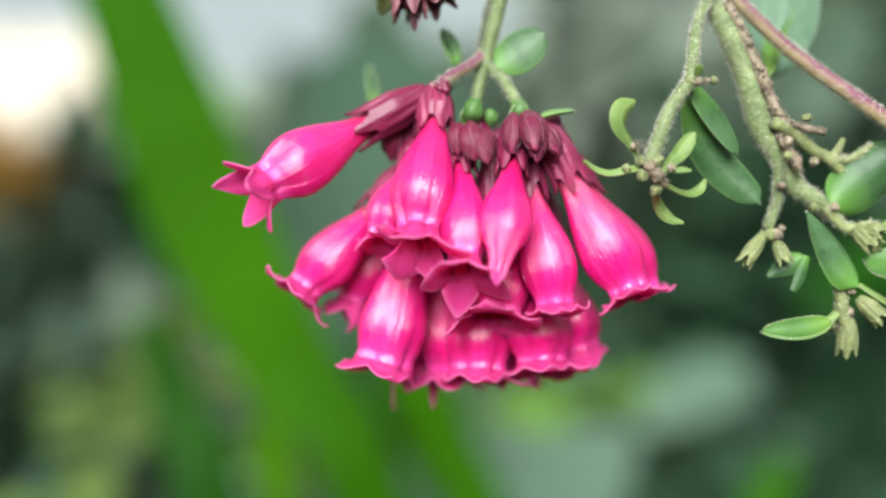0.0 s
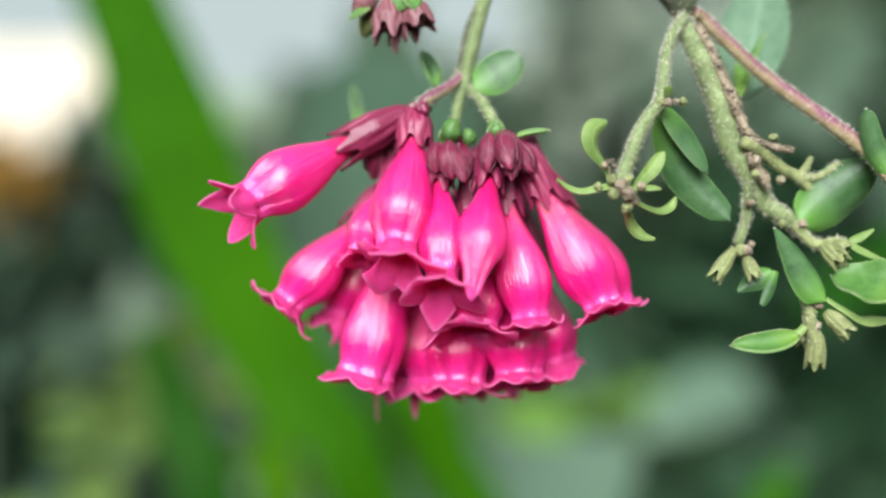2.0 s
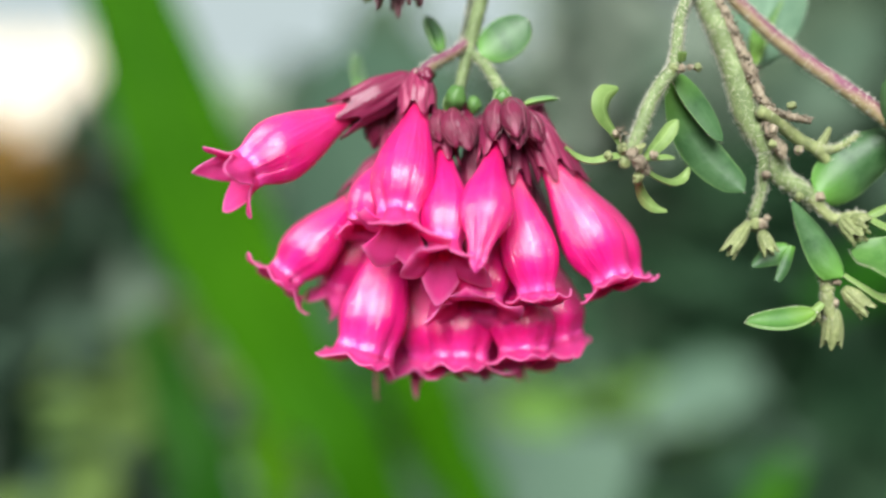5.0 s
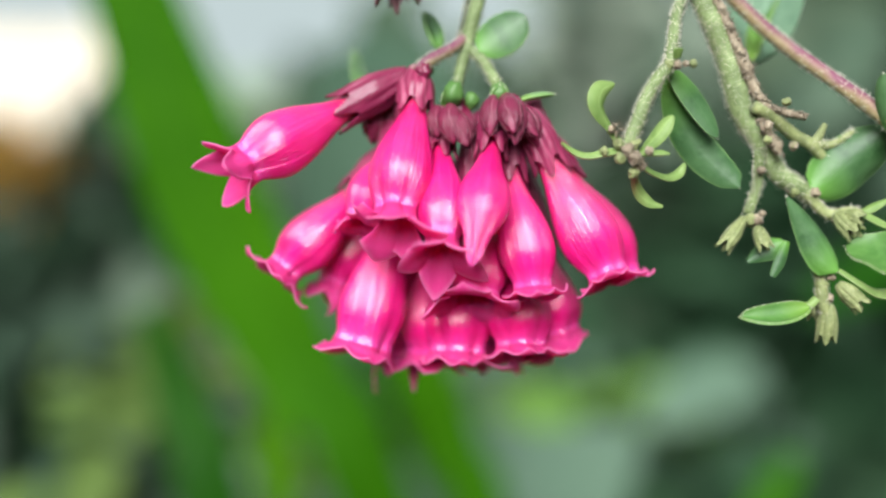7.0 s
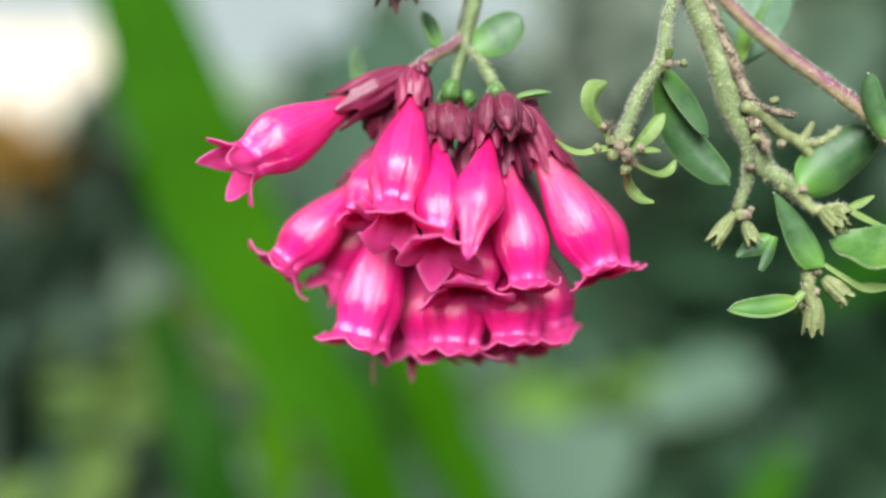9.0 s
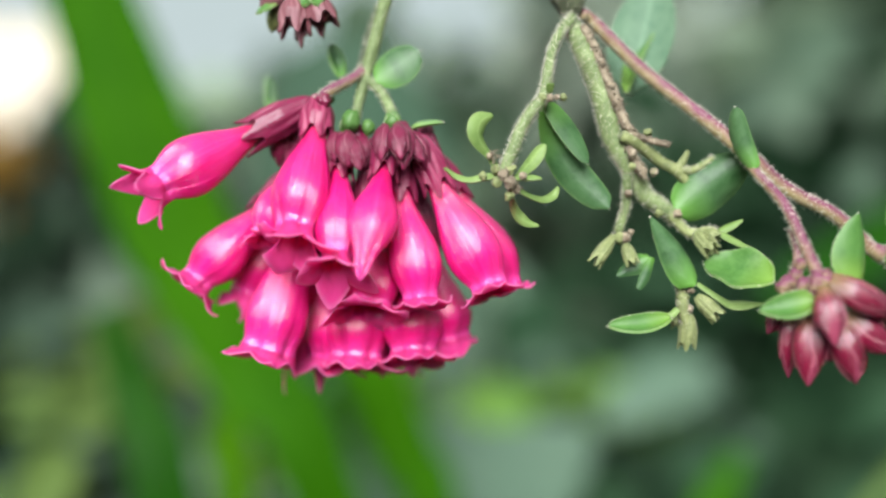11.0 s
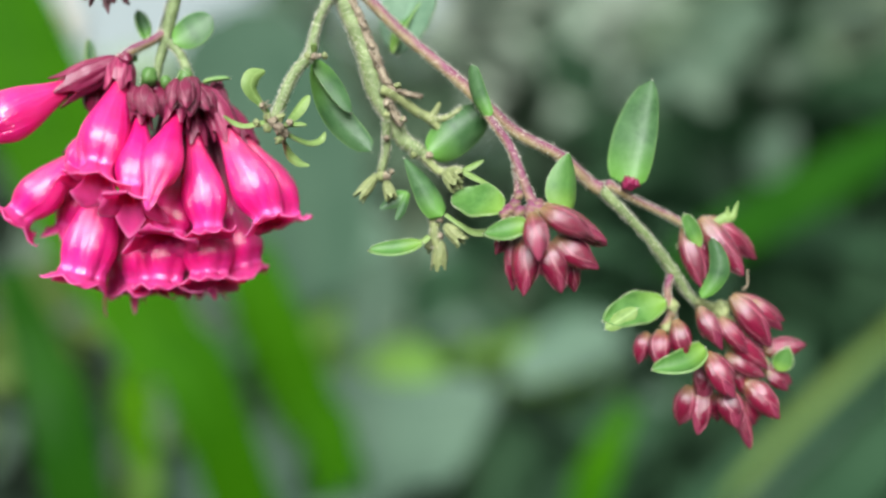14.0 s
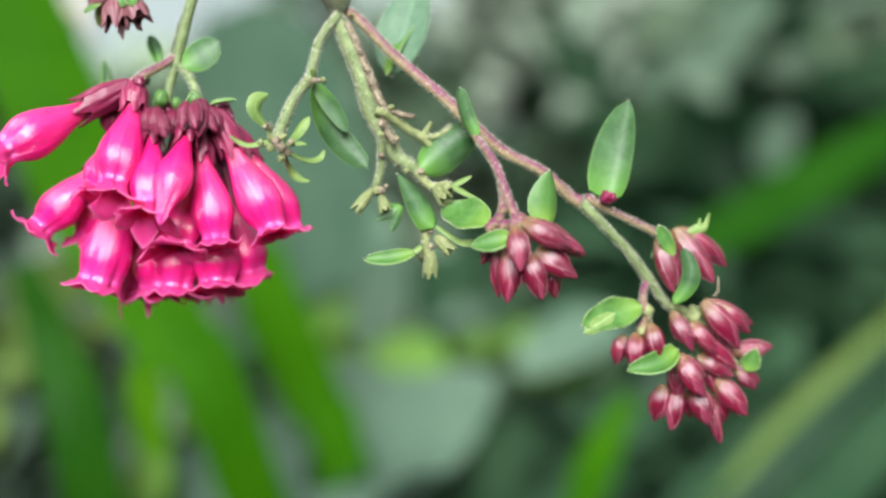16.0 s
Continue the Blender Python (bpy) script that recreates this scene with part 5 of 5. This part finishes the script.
stem(c3, "pedicel", [(107.0, 6.0, -21.0, 0.8), (112.0, 6.0, -23.0, 0.8), (115.0, 6.0, -28.0, 0.9), (113.0, 6.0, -34.0, 0.9), (111.0, 6.0, -37.0, 0.8)], green_twig, 144, 0.0008)
stem(c3, "pedicel", [(115.0, 6.0, -29.0, 0.8), (119.0, 6.0, -31.0, 0.7), (121.0, 5.0, -33.0, 0.6)], green_twig)
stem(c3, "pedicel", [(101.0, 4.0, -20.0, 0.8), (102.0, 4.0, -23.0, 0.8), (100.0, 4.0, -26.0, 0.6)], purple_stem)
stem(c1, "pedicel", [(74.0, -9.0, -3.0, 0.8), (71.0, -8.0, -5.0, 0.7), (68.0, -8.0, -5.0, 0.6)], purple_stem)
top = empty("bud_cluster", mm((-2.0, 12.0, 44.0)), "dusky cluster of faded purple buds", "flower bud", "bud clusters")
for i, (r, e, q) in enumerate((((-5.0, 8.0, 40.0), (-5.0, 7.0, 34.0), 1.9), ((-2.0, 8.0, 40.0), (0.0, 7.0, 35.0), 1.9), ((-4.0, 11.0, 41.0), (-3.0, 11.0, 35.0), 1.7))):
    calyx(top, mm(r), mm(e), q * 0.001, i * 1.7, i + 3.3, dusky_mat, "open_calyx", "faded pink calyx with a fringe of teeth", 0.42)
    part("withered_corolla", knob(tuple((a + b) / 2 for a, b in zip(r, e)), q * 0.8, i + 0.4), dusky_mat, top, "shrivelled pinkish remains")
bud(top, (-7.0, 9.0, 41.0), (-11.0, 9.0, 39.0), 1.7, 1.0, dusky_mat, 5.0, sepal=dusky_mat)
bud(top, (-8.0, 11.0, 40.0), (-9.0, 12.0, 35.0), 1.4, 1.0, green_calyx, 7.0, sepal=green_calyx)
add_leaf(top, (-2.0, 7.0, 41.0), (-4.0, 6.0, 38.0), 3.4, young_leaf_mat, face=(-0.2, -0.9, 0.3), fold=0.3, label="green bract")
add_leaf(top, (-2.0, 7.0, 41.0), (-1.0, 5.0, 38.0), 3.0, young_leaf_mat, face=(0.2, -0.9, 0.3), fold=0.3, label="green bract")
add_leaf(top, (-8.0, 8.0, 39.0), (-11.0, 7.0, 37.0), 1.6, young_leaf_mat, face=(0, -0.6, 0.8), fold=0.3, label="tiny green bract")
part("receptacle", knob((-3.0, 9.0, 41.0), 2.2, 4.4), green_twig, top, "green bud base")
stem(top, "stalk", [(-60, 50, 210, 1.6), (-20, 30, 120, 1.2), (3.0, 14.0, 71.0, 1), (-1.0, 13.0, 52.0, 0.8), (-3.0, 10.0, 47.0, 0.9), (-3.0, 9.0, 41.0, 1)], green_stem, 192, 0.0008)

# ---- spent flower heads ----
def spent_head(at, label, sepals, knobs, cups=(), category="seed head", green=False):
    ob = empty("spent_flower_head", mm(at), label, category, "spent flower heads")
    for i, (kn, face) in enumerate(sepals):
        part("sepal", ribbon(kn, face), leaf_mat if green else sepal_mat, ob, "", 0.0004)
    for i, (p, r) in enumerate(knobs):
        part("dry_receptacle", knob(p, r * 0.75, i + at[0]), brown_stem if i % 2 else green_twig, ob, "dry brown knobbly base")
    for i, (r, e, q) in enumerate(cups):
        calyx(ob, mm(r), mm(e), q * 0.0008, i * 1.1, at[0] + i, green_twig, "empty_calyx", "pale green open calyx", 0.28)
    return ob


spent_head((28.0, -3.0, 12.0), "spent flower head with curled pale green sepals", (
    ([(27.3, -1.9, 12.1, 0.5), (25.7, -2.4, 14.4, 0.6), (24.5, -3.4, 16.0, 1.1), (24.0, -3.9, 17.6, 1.5), (24.6, -3.4, 19.3, 1.3), (26.3, -2.4, 20.2, 0.2)], (0.6, -0.8, 0.1)),
    ([(29.7, -1.9, 10.2, 0.5), (30.9, -2.4, 11.6, 0.7), (32.4, -2.9, 13.4, 1.1), (33.6, -2.9, 15.1, 0.9), (34.4, -2.9, 15.8, 0.1)], (-0.5, -0.8, 0.2)),
    ([(27.8, -1.9, 11.4, 0.6), (25.2, -2.4, 11.0, 0.75), (22.9, -2.4, 10.5, 0.65), (21.0, -2.4, 11.0, 0.6), (19.2, -2.9, 12.1, 0.15)], (0, -0.6, 0.8)),
    ([(29.5, -1.9, 10.8, 0.5), (31.1, -2.9, 10.8, 0.5), (32.6, -3.4, 10.9, 0.6), (33.8, -3.4, 10.6, 0.1)], (0, -0.6, 0.8)),
    ([(30.4, -1.4, 9.2, 0.5), (32.5, -0.4, 8.2, 0.5), (34.5, 0.6, 7.8, 0.65), (36.2, 1.6, 8.5, 0.6), (36.9, 1.6, 9.8, 0.1)], (0.1, -0.7, 0.7)),
    ([(29.5, -1.4, 8.9, 0.5), (29.6, 0.1, 7.5, 0.6), (30.5, 1.1, 5.5, 0.75), (32.1, 1.6, 4.2, 0.6), (33.9, 2.1, 3.7, 0.1)], (-0.6, -0.7, 0.4))),
    (((29.0, -3.0, 12.0), 1.2), ((28.0, -4.0, 11.0), 1.1), ((27.0, -4.0, 10.0), 1.0), ((29.0, -4.0, 10.0), 1.3), ((29.0, -3.0, 8.0), 1.0), ((30.0, -3.0, 9.0), 0.9), ((25.0, -3.0, 11.0), 0.8), ((31.0, -4.0, 11.0), 0.8), ((27.0, -3.0, 12.0), 1.0), ((26.0, -3.0, 14.0), 0.7)))
part("flaking_bark", flakes([(26.5, -3.2, 14.5, 0.6), (27.8, -3.4, 12.0, 0.8), (29.0, -3.4, 10.4, 0.9), (30.4, -3.0, 8.6, 0.7)], 120, 0.0005, 9), brown_stem, shrub, "flaking brown bark", kind="stuff")
part("flaking_bark", flakes([(48.1, 4.0, 16.5, 0.6), (49.1, 3.4, 14.3, 0.8), (50.1, 3.0, 12.5, 0.7), (50.7, 3.0, 11.2, 0.4)], 90, 0.0006, 14), brown_stem, shrub, "flaking brown bark", kind="stuff")
joint = spent_head((35.0, -1.0, 23.0), "dry brown scars on a green stem", (
    ([(35.0, -2.0, 24.0, 0.4), (35.0, -3.0, 25.0, 0.5), (35.0, -3.0, 25.0, 0.1)], (0, -1, 0)),),
    (((34.0, -2.0, 23.0), 0.9), ((35.0, -2.0, 23.0), 0.8), ((37.0, -3.0, 23.0), 0.8), ((36.0, -3.0, 23.0), 0.6)))
spent_head((47.0, 6.0, 2.0), "spent flower head with cut pale green calyces", (
    ([(52.0, 6.0, -1.0, 0.4), (50.0, 6.0, -2.0, 1.6), (47.0, 6.0, -4.0, 0.2)], (0, -0.9, 0.4)),
    ([(52.0, 4.0, -1.0, 0.4), (51.0, 4.0, -4.0, 0.7), (50.0, 4.0, -6.0, 0.35)], (0, -1, 0))),
    (((47.0, 5.0, 2.0), 1.2), ((48.0, 5.0, 2.0), 1.1), ((46.0, 5.0, 2.0), 0.8), ((49.0, 6.0, 3.0), 0.7)),
    (((46.0, 5.0, 2.0), (43.0, 4.0, -2.0), 1.0), ((48.0, 5.0, 1.0), (49.0, 4.0, -2.0), 0.95)), green=True)
spent_head((57.0, 4.0, -9.0), "spent flower head with pale green open calyces", (
    ([(59.0, 3.0, -5.0, 0.4), (62.0, 2.0, -7.0, 0.6), (64.0, 2.0, -8.0, 0.9), (66.0, 2.0, -8.0, 1), (69.0, 2.0, -8.0, 0.15)], (0, -0.6, 0.8)),
    ([(56.0, 3.0, -9.0, 0.4), (55.0, 3.0, -10.0, 0.5), (54.0, 3.0, -10.0, 0.3)], (0, -0.8, 0.5))),
    (((57.0, 4.0, -7.0), 1.2), ((58.0, 3.0, -6.0), 0.8), ((56.0, 5.0, -11.0), 0.9), ((58.0, 4.0, -9.0), 1.0)),
    (((58.0, 4.0, -10.0), (58.0, 5.0, -15.0), 1.3), ((59.0, 3.0, -7.0), (62.0, 2.0, -10.0), 1.2), ((57.0, 6.0, -9.0), (57.0, 7.0, -12.0), 0.9)))
spent_head((61.0, 4.0, 3.0), "spent forked calyx with pale spikes", (
    ([(62.0, 3.0, 3.0, 0.4), (64.0, 3.0, 4.0, 0.6), (66.0, 3.0, 5.0, 0.1)], (0, -0.7, 0.6)),
    ([(62.0, 2.0, 3.0, 0.45), (64.0, 2.0, 2.0, 0.6), (68.0, 2.0, 0.0, 0.15)], (0, -0.7, 0.6))),
    (((61.0, 3.0, 0.0), 0.6), ((59.0, 4.0, 2.0), 0.8)),
    (((59.0, 4.0, 3.0), (61.0, 2.0, 0.0), 1.3), ((60.0, 3.0, 3.0), (62.0, 2.0, 2.0), 1.1)))
for i, (p, r) in enumerate((((48.0, 0.0, 15.0), 1.0), ((48.0, 0.0, 13.0), 0.8), ((51.0, -2.0, 12.0), 0.9), ((51.0, -2.0, 12.0), 0.8), ((48.0, 3.0, 9.0), 0.8), ((53.0, 4.0, 6.0), 0.9), ((56.0, 4.0, 6.0), 1.0), ((50.0, -2.0, 18.0), 0.9))):
    part("scar", knob(p, r * 0.7, i + 3.3), brown_stem if i % 2 == 0 else green_twig, shrub, "rough dry scar on the stem")
for i, (p, r) in enumerate((((93.0, 2.0, 1.0), 1.3), ((94.0, 1.0, 1.0), 0.8))):
    part("leaf_joint", knob(p, r, i + 1.7), calyx_mat, shrub, "dark purple leaf joint")
